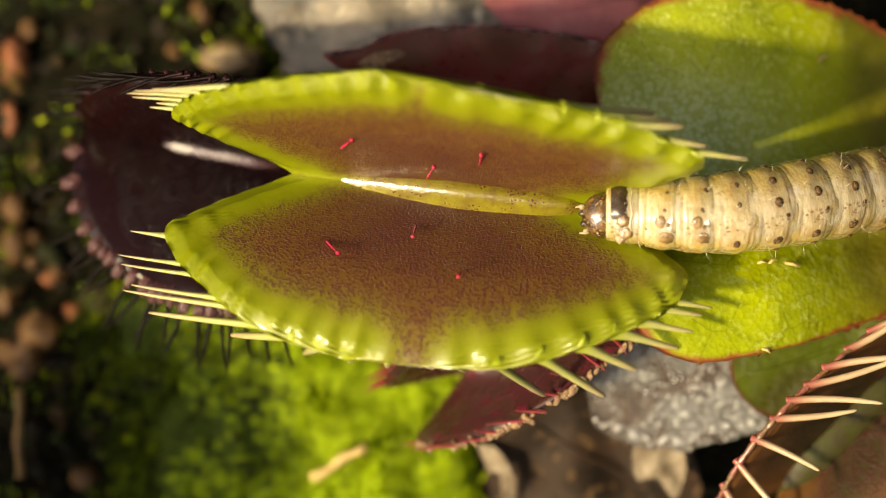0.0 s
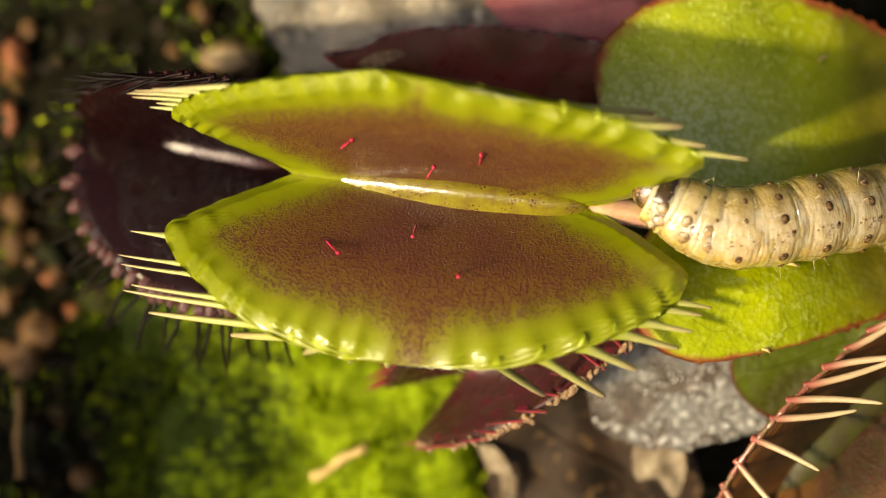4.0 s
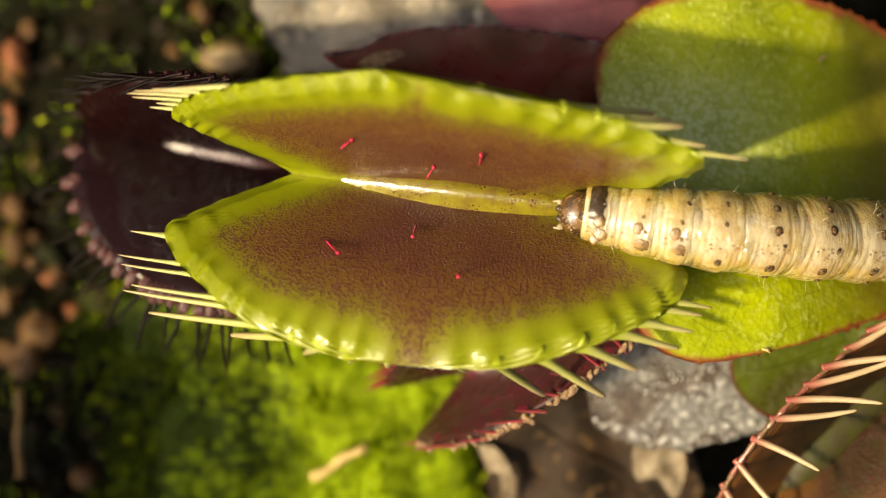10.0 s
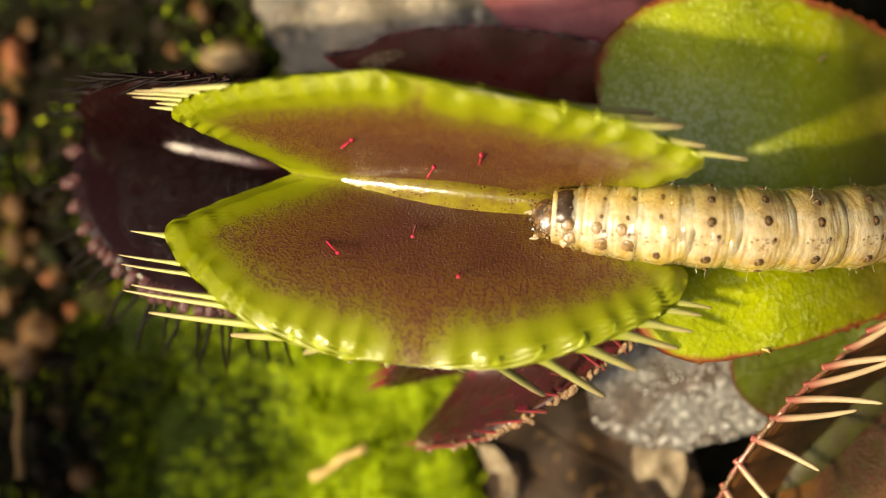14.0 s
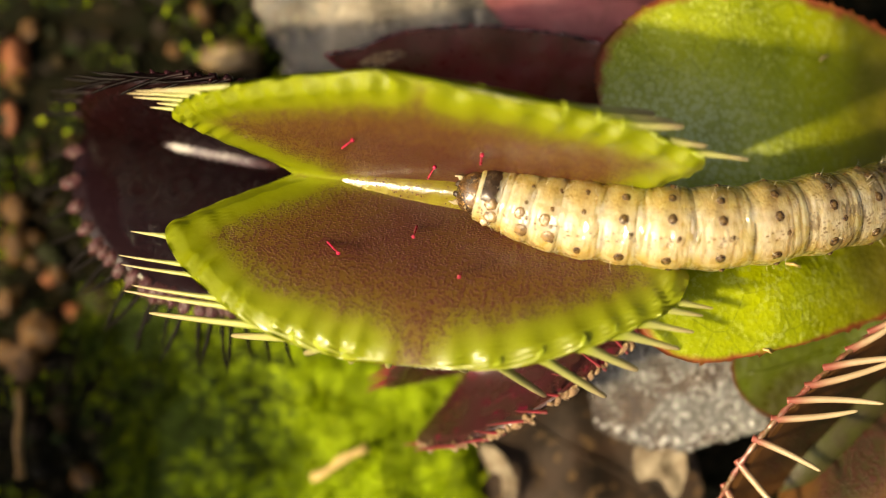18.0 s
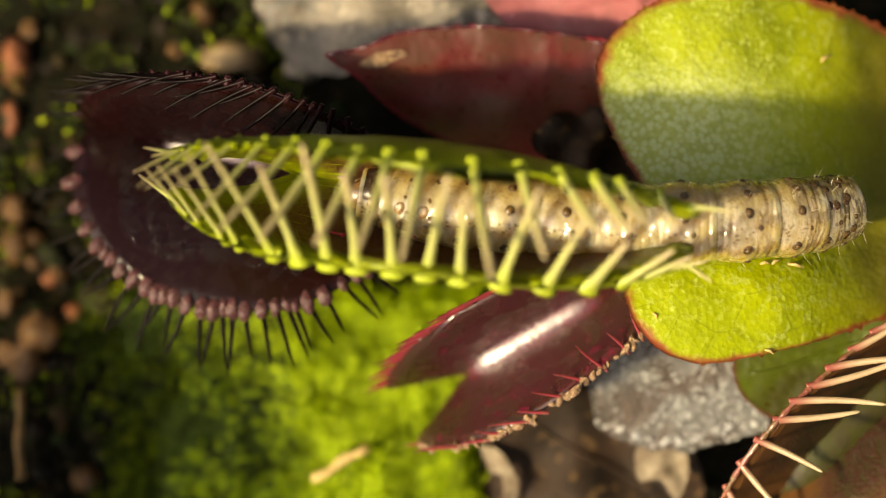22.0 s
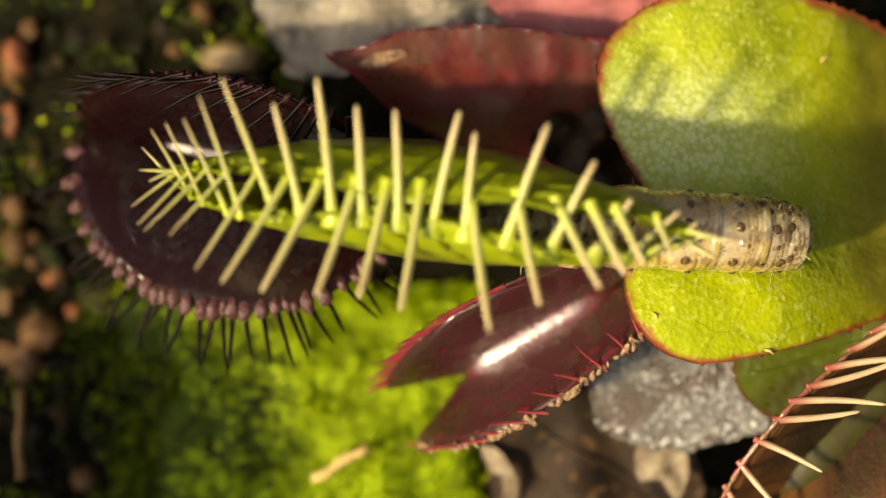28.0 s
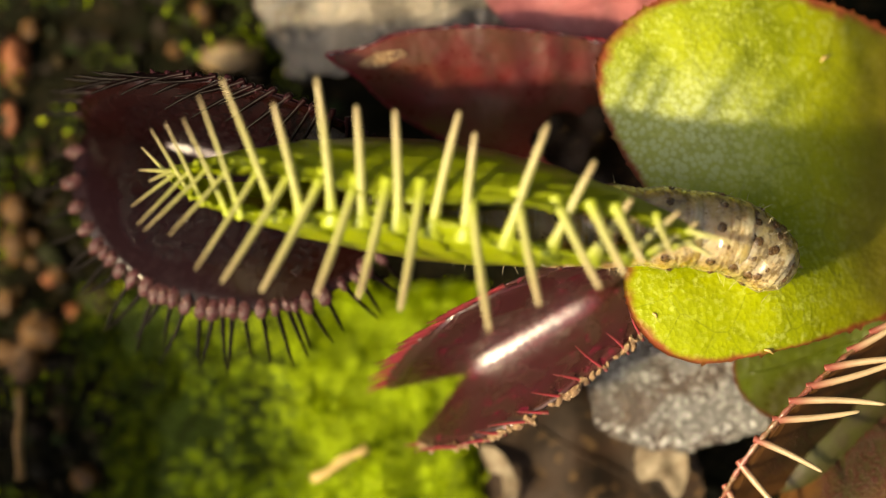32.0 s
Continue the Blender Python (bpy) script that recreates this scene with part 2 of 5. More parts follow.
M_TAN = make_plain("tan_grit", (0.095, 0.043, 0.008), (0.026, 0.012, 0.004), 0.7, 0.5, 0.2, 0.3, (0.30, 0.16, 0.03), 4, 0.15)
M_AMBER = make_plain("amber_stone", (0.17, 0.11, 0.04), (0.07, 0.042, 0.016), 0.6, 0.4, 0.15, 0.4, (0.30, 0.22, 0.11), 4, 0.2)
M_RUSTY = make_plain("rusty_grit", (0.19, 0.062, 0.018), (0.10, 0.03, 0.01), 0.6, 0.6, 0.15)
M_SOIL = make_plain("peat_soil", (0.007, 0.006, 0.003), (0.004, 0.005, 0.002), 0.35, 0.9, 0.5, 0.05, (0.022, 0.015, 0.006), 3)


def make_moss():
    a = Mat("moss_skin", 0.5, 0.4)
    pick = a.island()
    c = a.ramp(pick, (0.0, (0.10, 0.15, 0.001)), (0.5, (0.36, 0.48, 0.002)), (1.0, (0.62, 0.74, 0.01)))
    c = a.mix(a.span(a.noise(0.5, 4), 0.3, 0.7, 0, 0.5), c, (0.22, 0.31, 0.002))
    a.color(c)
    a.thin(0.3, c)
    return a.m


def make_crumbs():
    a = Mat("soil_crumbs", 0.8, 0.15)
    c = a.ramp(a.island(), (0.0, (0.006, 0.005, 0.003)), (0.6, (0.012, 0.008, 0.004)), (0.82, (0.012, 0.020, 0.004)), (0.95, (0.025, 0.016, 0.006)), (1.0, (0.07, 0.04, 0.012)))
    a.color(c)
    a.bump(a.noise(2.5, 4), 0.15)
    return a.m


M_MOSS, M_CRUMB = make_moss(), make_crumbs()
M_MOSS_BED = make_plain("moss_bed", (0.24, 0.33, 0.003), (0.13, 0.18, 0.002), 0.8, 0.8, 0.3, 0.2, (0.32, 0.42, 0.006))
# darker moss tone that carries painted shade
M_MOSS_SHADED = make_plain("shaded_moss", (0.05, 0.08, 0.003), (0.018, 0.026, 0.002), 0.8, 0.8, 0.3, 0.2, (0.09, 0.13, 0.004))


def make_grub(name, all_over, ground):
    """Moist pale skin, cream to yellow; all_over: how far the brown specks spread beyond their two stripes."""
    a = Mat(name, 0.32, 0.6)
    cream, yellow = ground
    c = a.mix(a.span(a.noise(0.30, 3), 0.40, 0.62), cream, yellow)
    c = a.mix(a.span(a.noise(1.3, 3, 0.5, a.spread(1.6, 0.6, 0.6)), 0.48, 0.68, 0, 0.4), c, (0.70, 0.61, 0.42))
    part_y = a.t.nodes.new("ShaderNodeSeparateXYZ")
    a.link(a.co, part_y.inputs[0])
    low = a.span(a.calc("ABSOLUTE", a.calc("ADD", part_y.outputs[1], 0.75 * MM), 0), 0.0, 0.0005, 1, 0)
    top = a.span(a.calc("ABSOLUTE", a.calc("SUBTRACT", part_y.outputs[1], 1.05 * MM), 0), 0.0, 0.0006, 1, 0)
    stripe = a.calc("ADD", all_over, a.calc("ADD", low, a.calc("MULTIPLY", top, 0.9)))
    speck = a.span(a.cells(5.0, co=a.spread(0.8, 1.2, 1.2)), 0.32, 0.48, 1, 0)
    patch = a.span(a.noise(0.9, 3), 0.42, 0.50)
    c = a.mix(a.calc("MINIMUM", a.calc("MULTIPLY", a.calc("MULTIPLY", speck, patch), stripe), 0.8), c, (0.12, 0.065, 0.015))
    c = a.mix(a.span(part_y.outputs[1], 0.0005, 0.0012, 0, 0.7), c, yellow)
    side = a.calc("ABSOLUTE", a.calc("SUBTRACT", part_y.outputs[1], 0.0001), 0)
    pale = a.calc("MULTIPLY", a.span(side, 0.0002, 0.0010, 0.6, 0), a.span(a.noise(0.8, 3), 0.35, 0.6, 0.3, 1))
    c = a.mix(pale, c, (0.54, 0.465, 0.335))
    # amber at flanks and grooves stands for light inside the flesh, painted in
    c = a.mix(a.span(side, 0.0012, 0.0019, 0, 0.5), c, (0.40, 0.27, 0.07))
    c = a.mix(a.calc("MULTIPLY", a.span(a.attr("groove"), 0.25, 0.9), 0.5), c, (0.43, 0.28, 0.085))
    c = a.mix(a.calc("MULTIPLY", a.span(a.noise(2.2, 4, 0.6, a.spread(1.8, 0.5, 0.5)), 0.5, 0.7), 0.16), c, (0.42, 0.28, 0.09))
    if all_over > 0.15:
        blot = a.calc("MULTIPLY", a.span(a.noise(0.7, 4, 0.65), 0.46, 0.53), a.span(a.noise(3.0, 3, 0.55, a.spread(1.4, 0.7, 0.7)), 0.46, 0.54))
        c = a.mix(a.calc("MULTIPLY", blot, min(0.8, all_over * 2)), c, (0.13, 0.08, 0.024))
    a.color(c)
    a.bump(a.noise(1.1, 3, 0.5, a.spread(1.2, 0.9, 0.9)), 0.18, 0.8)
    a.bump(a.noise(2.4, 3, 0.55, a.spread(1.7, 0.6, 0.6)), 0.06, 0.9)
    a.bump(a.noise(6.0, 3, 0.55), 0.012, 0.8)
    a.film(a.noise(0.9, 2, 0.5, a.spread(1.5, 0.8, 0.8)), 0.48)
    a.rough(a.span(a.noise(1.6), 0.35, 0.65, 0.2, 0.42))
    a.wet(1.0, 0.17)
    a.b.inputs["Coat IOR"].default_value = 1.7
    a.flesh(0.9, 2.4, (1.0, 0.75, 0.42))
    return a.m


M_GRUB = make_grub("grub_skin", 0.12, ((0.47, 0.385, 0.235), (0.42, 0.30, 0.07)))
M_GRUB_MID = make_grub("grub_middle_skin", 0.32, ((0.46, 0.38, 0.23), (0.40, 0.285, 0.07)))
M_GRUB_REAR = make_grub("grub_rear_skin", 0.4, ((0.47, 0.385, 0.23), (0.40, 0.29, 0.08)))
M_CORE = make_plain("dot_centre_skin", (0.17, 0.10, 0.03), (0.08, 0.045, 0.015), 4, 0.2, 0.02, 0.8)
M_WART = make_plain("wart_skin", (0.32, 0.20, 0.075), (0.09, 0.05, 0.018), 2.2, 0.15, 0.04, 0.8, None, 4, 0.8)
M_SPOT = make_plain("spot_skin", (0.035, 0.016, 0.006), (0.13, 0.075, 0.022), 5, 0.2, 0.02, 0.8)
M_HEAD = make_plain("head_shell", (0.16, 0.085, 0.025), (0.012, 0.007, 0.004), 1.5, 0.14, 0.03, 0.8, (0.34, 0.2, 0.07), 4, 0.8)
M_SHIELD = make_plain("neck_shield", (0.018, 0.012, 0.009), (0.06, 0.035, 0.015), 1.0, 0.15, 0.03, 0.7)
M_COLLAR = make_plain("collar_fold", (0.5, 0.44, 0.32), (0.3, 0.22, 0.12), 1.2, 0.15, 0.05, 0.8, None, 4, 0.8)
M_PALE = make_plain("pale_mouthparts", (0.34, 0.28, 0.18), (0.2, 0.14, 0.07), 3, 0.25, 0.02)
M_GLASSY = make_plain("clear_hair", (0.75, 0.68, 0.5), (0.6, 0.5, 0.35), 3, 0.3, 0.01)


# ---- mesh helpers: all shapes are given in millimetres ----
BASE = {}


def mesh(name, verts, faces, mats, face_mats=None, attrs=None, normals=None, smooth=True):
    me = bpy.data.meshes.new(name)
    me.from_pydata([tuple(x * MM for x in v) for v in verts], [], faces)
    for m in mats if isinstance(mats, (list, tuple)) else [mats]:
        me.materials.append(m)
    me.polygons.foreach_set("use_smooth", [smooth] * len(me.polygons))
    if face_mats is not None:
        me.polygons.foreach_set("material_index", face_mats)
    for key, values in (attrs or {}).items():
        a = me.attributes.new(key, "FLOAT", "POINT")
        a.data.foreach_set("value", list(values))
    if normals is not None:
        me.normals_split_custom_set_from_vertices(normals)
    me.update()
    return me


def thing(name, base, label, category, group=""):
    """An empty at the thing's base, to carry its parts."""
    ob = new(name)
    ob.empty_display_size = 0.002
    ob.location = D(base) * MM
    BASE[ob.name] = D(base)
    return tagged(ob, label, category, group)


def part(name, me, parent, label="", m=None):
    ob = new(name, me)
    ob.parent = parent
    if m is not None:
        ob.matrix_basis = m
    if label:
        tagged(ob, label)
    return ob


def local(parent, verts):
    b = BASE[parent.name]
    return [(v[0] - b[0], v[1] - b[1], v[2] - b[2]) for v in verts]


def lone(name, me, base, label, category, group="", kind=""):
    """A thing that is a single mesh, its vertices given about its base."""
    ob = new(name, me)
    ob.location = D(base) * MM
    return tagged(ob, label, category, group, kind)


def curve(x, xs, ys):
    """A smooth line through (xs, ys), with no overshoot."""
    xs, ys = np.asarray(xs, float), np.asarray(ys, float)
    d = np.diff(ys) / np.diff(xs)
    m = np.concatenate([[d[0]], [0 if a * b <= 0 else 2 * a * b / (a + b) for a, b in zip(d, d[1:])], [d[-1]]])
    x = np.clip(np.asarray(x, float), xs[0], xs[-1])
    k = np.clip(np.searchsorted(xs, x) - 1, 0, len(xs) - 2)
    h = xs[k + 1] - xs[k]
    t = (x - xs[k]) / h
    return ((2 * t ** 3 - 3 * t ** 2 + 1) * ys[k] + (t ** 3 - 2 * t ** 2 + t) * h * m[k]
            + (3 * t ** 2 - 2 * t ** 3) * ys[k + 1] + (t ** 3 - t ** 2) * h * m[k + 1])


def ring_path(points, n):
    """A closed smooth outline (Catmull-Rom) of n points through the corner points."""
    p = [D(q) for q in points]
    out = []
    c = len(p)
    for i in range(n):
        f = i * c / n
        k = int(f)
        t = f - k
        a, b, e, g = p[(k - 1) % c], p[k % c], p[(k + 1) % c], p[(k + 2) % c]
        out.append(0.5 * ((2 * b) + (e - a) * t + (2 * a - 5 * b + 4 * e - g) * t * t + (3 * b - a - 3 * e + g) * t ** 3))
    return out


def sheet(name, mat, outline, centre, height, thick=0.25, rings=18, n=240, saw=0.12, ragged=0.0, seed=0):
    """A leaf: rings from a centre out to a toothed outline, its height a function of the place."""
    rnd = random.Random(seed)
    line = ring_path([(*q, 0) for q in outline], n)
    c = D((*centre, 0))
    verts, attr = [], []
    tooth = [(rnd.random() ** 3) * saw if i % 3 == 0 else 0 for i in range(n)]
    for side in (0, 1):
        for r in range(rings + 1):
            f = (r / rings) ** 0.8
            for i in range(n):
                q = line[i]
                g = f
                p = c + (q - c) * g
                if r == rings:
                    way = (q - c).normalized()
                    p = p + way * (tooth[i] + ragged * (noise.noise(q * 0.9) + 0.5 * noise.noise(q * 2.7)))
                z = height(p.x, p.y)
                if side:
                    z -= thick * (1 - 0.85 * f ** 6)
                verts.append((p.x, p.y, z))
                attr.append(f)
    faces = []
    layer = (rings + 1) * n
    for side in (0, 1):
        o = side * layer
        for r in range(rings):
            for i in range(n):
                j = (i + 1) % n
                q = (o + r * n + i, o + r * n + j, o + (r + 1) * n + j, o + (r + 1) * n + i)
                faces.append(q if side else q[::-1])
    for i in range(n):
        j = (i + 1) % n
        faces.append((rings * n + i, rings * n + j, layer + rings * n + j, layer + rings * n + i))
    return verts, faces, attr


def tube(points, radii, sides=8, cap=True):
    """A tube along points with a radius at each, and the share of its length as an attribute."""
    pts = [D(p) for p in points]
    verts, faces, along = [], [], []
    n = len(pts)
    up = D((0.13, 0.21, 1))
    for i, p in enumerate(pts):
        t = (pts[min(i + 1, n - 1)] - pts[max(i - 1, 0)]).normalized()
        a = t.cross(up)
        a = a.normalized() if a.length > 1e-4 else D((1, 0, 0))
        b = t.cross(a)
        for k in range(sides):
            w = 2 * math.pi * k / sides
            verts.append(p + (a * math.cos(w) + b * math.sin(w)) * radii[i])
            along.append(i / (n - 1))
    for i in range(n - 1):
        for k in range(sides):
            j = (k + 1) % sides
            faces.append((i * sides + k, i * sides + j, (i + 1) * sides + j, (i + 1) * sides + k))
    if cap:
        faces.append(tuple(range(sides))[::-1])
        faces.append(tuple((n - 1) * sides + k for k in range(sides)))
    return verts, faces, along


def join(*pieces):
    verts, faces, attr = [], [], []
    for v, f, a in pieces:
        o = len(verts)
        verts += [tuple(x) for x in v]
        faces += [tuple(i + o for i in q) for q in f]
        attr += list(a)
    return verts, faces, attr


def ball(centre, radii, seg=10, rows=7, rough=0.0, seed=0):
    """An uneven lump."""
    verts, faces = [], []
    c = D(centre)
    off = D((seed * 3.7, seed * 1.3, seed * 2.1))
    for r in range(rows + 1):
        a = math.pi * r / rows
        for k in range(seg if 0 < r < rows else 1):
            w = 2 * math.pi * k / seg
            d = D((math.sin(a) * math.cos(w), math.sin(a) * math.sin(w), math.cos(a)))
            s = 1 + rough * noise.noise(d * 1.7 + off) + rough * 0.5 * noise.noise(d * 4 + off)
            verts.append(c + D((d.x * radii[0], d.y * radii[1], d.z * radii[2])) * s)
    idx = lambda r, k: 0 if r == 0 else (1 + (rows - 1) * seg if r == rows else 1 + (r - 1) * seg + k % seg)
    for r in range(rows):
        for k in range(seg):
            q = (idx(r, k), idx(r + 1, k), idx(r + 1, k + 1), idx(r, k + 1))
            q = tuple(dict.fromkeys(q))
            faces.append(q)
    return verts, faces, [0.5] * len(verts)


# ---- ground: one sheet of peat out to the horizon ----
def ground_height(x, y):
    p = D((x, y, 0))
    fade = 1 / (1 + (max(abs(x), abs(y)) / 60) ** 4)
    h = 1.4 * noise.noise(p * 0.13) + 0.7 * noise.noise(p * 0.4) + 0.25 * noise.noise(p * 1.1)
    return -13.0 + h * fade + 1.6 * math.exp(-((x + 8) ** 2 / 90 + (y + 10) ** 2 / 40))


def build_ground():
    inner = list(np.linspace(-40, 40, 150))
    far = [48, 60, 80, 120, 200, 400, 1000, 4000, 20000, 60000]
    xs = [-f for f in far[::-1]] + inner + far
    verts = [(x, y, ground_height(x, y)) for y in xs for x in xs]
    n = len(xs)
    faces = [(j * n + i, j * n + i + 1, (j + 1) * n + i + 1, (j + 1) * n + i) for j in range(n - 1) for i in range(n - 1)]
    ob = new("ground", mesh("ground", verts, faces, M_SOIL))
    tagged(ob, "dark damp peat soil under the plants", "soil", kind="structure")


build_ground()


# ---- flytraps: lobes that stand on a hinge ----
BANDS = 12
RIM_R = ((0, 0.75, 2.1, 4.2, 5.7, 7.2, 8.3, 9.4, 10.2, 10.75, 10.85), (7.5, 9.1, 11.0, 12.9, 12.6, 11.0, 9.0, 6.0, 3.0, 0.0, -2.6))
RIM_L = ((0, 1.5, 3.2, 5.1, 6.8, 8.2, 9.7, 10.4, 10.85), (-7.5, -9.5, -11.5, -13.1, -12.2, -10.6, -8.3, -6.0, -3.4))
REACH = 10.85


def rim_line(left_line=RIM_L, right_line=RIM_R):
    """The outline of a lobe from its left hinge end round to the right, as (u, s) pairs."""
    s = np.linspace(0, REACH, 60)
    left = list(zip(curve(s, *left_line), s))
    right = list(zip(curve(s, *right_line), s))
    return left + right[::-1]


RIM = np.array(rim_line())
# the two lobes of the main trap have outlines of their own
OUTLINE_UP = (((0, 1.5, 3.3, 5.6, 7.2, 8.4, 9.5, 10.3, 10.85), (-7.5, -9.5, -11.6, -13.15, -12.3, -10.7, -8.3, -5.6, -3.0)),
              ((0, 0.75, 2.1, 4.0, 5.0, 6.0, 6.8, 7.3, 7.9, 8.7, 9.6, 10.25, 10.6, 10.85), (7.5, 8.9, 10.2, 11.3, 12.0, 12.55, 12.9, 12.95, 12.1, 10.4, 8.2, 4.9, 2.0, -2.6)))
OUTLINE_LOW = (RIM_L, ((0, 0.75, 2.1, 4.2, 5.7, 7.3, 8.7, 9.6, 10.3, 10.7, 10.85), (7.5, 9.1, 11.0, 12.9, 12.6, 11.0, 8.9, 7.0, 5.0, 2.5, -2.6)))
MAIN_RIM = {flip: np.array(rim_line(*outline)) for flip, outline in ((False, OUTLINE_UP), (True, OUTLINE_LOW))}


NODES = np.linspace(0, 1, 12)
LINE_S = np.linspace(0, REACH, 73)


def lobe_line(phis):
    """Along a lobe from hinge to rim: places v, z and the lean at LINE_S."""
    a = np.radians(np.interp(LINE_S / REACH, NODES, phis))
    step = LINE_S[1]
    mid = (a[1:] + a[:-1]) / 2
    v = np.concatenate([[0], np.cumsum(np.cos(mid) * step)])
    z = np.concatenate([[0], np.cumsum(np.sin(mid) * step)])
    return v, z, a


def phis_at(u, c, flip):
    """How a lobe leans at u along the hinge when it is shut by the share c: its ends close up straight."""
    w = min(1.0, abs(u) / 13.0) ** 1.8
    shut = SHUT_LOW if flip else SHUT_UP
    end = SHUT_END_LOW if flip else SHUT_END_UP
    shut = [x + (end - x) * w for x in shut]
    return blend(OPEN_LOW if flip else OPEN_UP, shut, c)


def lobe_point(u, s, c, flip):
    v, z, a = lobe_line(phis_at(u, c, flip))
    return D((u, np.interp(s, LINE_S, v), np.interp(s, LINE_S, z))), float(np.interp(s, LINE_S, a))


def lobe_frame(u, s, c, flip):
    """The pose of the lobe's skin at (u, s), in millimetres."""
    p, a = lobe_point(u, s, c, flip)
    y = D((0, math.cos(a), math.sin(a)))
    x = lobe_point(u + 0.3, s, c, flip)[0] - lobe_point(u - 0.3, s, c, flip)[0]
    x = (x - y * x.dot(y)).normalized()
    n = x.cross(y)
    m = Matrix((x, y, n)).transposed().to_4x4()
    m.translation = p
    return m


def side_turn(flip):
    return pose(0, 0, 0, 0, 0, 180) if flip else Matrix()


def small(m):
    m = m.copy()
    m.translation = m.translation * MM
    return m


def span_of(s, flip):
    left_line, right_line = OUTLINE_LOW if flip else OUTLINE_UP
    ul, ur = float(curve(s, *left_line)), float(curve(s, *right_line))
    return (-ur, -ul) if flip else (ul, ur)


def rim_gap(u, s, flip, rim=RIM):
    d = float(np.min(np.hypot(rim[:, 0] - (-u if flip else u), rim[:, 1] - s)))
    return d if s > 0.4 or abs(u) > 7.4 else max(d, 2)


def build_piece(i, j, cols, flip, mats, thick=0.42):
    """One rigid piece of a lobe: its inner skin butts on the next pieces, its flesh reaches a little under them."""
    step = REACH / BANDS
    s0, s1, w0, w1 = i * step, (i + 1) * step, j / cols, (j + 1) / cols
    sc = (s0 + s1) / 2
    lo, hi = span_of(sc, flip)
    uc = lo + (hi - lo) * (w0 + w1) / 2
    back_ = lobe_frame(uc, sc, 0, flip).inverted()
    turn3 = back_.to_3x3()
    v_line, z_line, a_line = lobe_line(OPEN_LOW if flip else OPEN_UP)
    teeth = LOW_TEETH if flip else UP_TEETH

    def skin(w, s, depth):
        s = min(max(s, 0), REACH - 0.002)
        l, h = span_of(s, flip)
        u = l + (h - l) * w
        d = rim_gap(u, s, flip, MAIN_RIM[flip])
        at = -u if flip else u
        k = np.interp(at + 0.55 * d * max(-1, min(1, at / 7)), teeth, range(len(teeth)))
        wave = (0.5 + 0.5 * math.cos(2 * math.pi * k)) ** 1.4
        knob = ((0.13 if flip else 0.19) * math.exp(-((d - 0.6) / 0.5) ** 2) + 0.13 * math.exp(-(d / 1.9) ** 2)) * wave * ease(s, 3, 5)
        a = float(np.interp(s, LINE_S, a_line))
        t = 0 if depth else thick * min(1, 0.35 + d / 1.2) + knob
        p = D((u, np.interp(s, LINE_S, v_line) - math.sin(a) * t, np.interp(s, LINE_S, z_line) + math.cos(a) * t))
        return p, u, s, d

    rows, n = 4, 12
    verts, nor, rim, hinge, us, ss = [], [], [], [], [], []
    for deep in (0, 1):
        for r in range(rows + 1):
            for q in range(n + 1):
                f, g = r / rows, q / n
                if deep:
                    f, g = f * 1.24 - 0.12, g * 1.12 - 0.06
                s, w = s0 + (s1 - s0) * f, min(1, max(0, w0 + (w1 - w0) * g))
                p, u, s, d = skin(w, s, deep)
                e = 0.0015
                dw = skin(min(1, w + e), s, deep)[0] - skin(max(0, w - e), s, deep)[0]
                ds = skin(w, s + 0.02, deep)[0] - skin(w, s - 0.02, deep)[0]
                normal = dw.cross(ds)
                normal = normal.normalized() if normal.length > 1e-9 else D((0, 0, 1))
                if deep:
                    p = p - normal * (0.03 * ((i + j) % 2))
                    normal = -normal
                verts.append(back_ @ p)
                nor.append(turn3 @ normal)
                rim.append(d)
                hinge.append(s + max(0, abs(u) - 6.5))
                us.append(u)
                ss.append(s + (20 if flip else 0))
    faces, fm = [], []
    m, layer = n + 1, (rows + 1) * (n + 1)
    for r in range(rows):
        for q in range(n):
            face = (r * m + q, r * m + q + 1, (r + 1) * m + q + 1, (r + 1) * m + q)
            faces += [face, tuple(layer + k for k in face[::-1])]
            fm += [0, 1]
    border = [q for q in range(n)] + [r * m + n for r in range(rows)] + [rows * m + q for q in range(n, 0, -1)] + [r * m for r in range(rows, 0, -1)]
    for k, x in enumerate(border):
        y = border[(k + 1) % len(border)]
        faces.append((y, x, layer + x, layer + y))
        fm.append(1)
    me = mesh("lobe_piece", verts, faces, mats, fm, {"rim": rim, "hinge": hinge, "along_u": us, "along_s": ss}, nor)
    return me, uc, sc


def rim_spot(u, rim=RIM):
    """How far from the hinge the rim stands at u."""
    tip = np.argmax(rim[:, 0]) if u > 0 else np.argmin(rim[:, 0])
    top = rim[rim[:, 1] >= rim[tip, 1]]
    return float(top[np.argmin(np.abs(top[:, 0] - u)), 1])


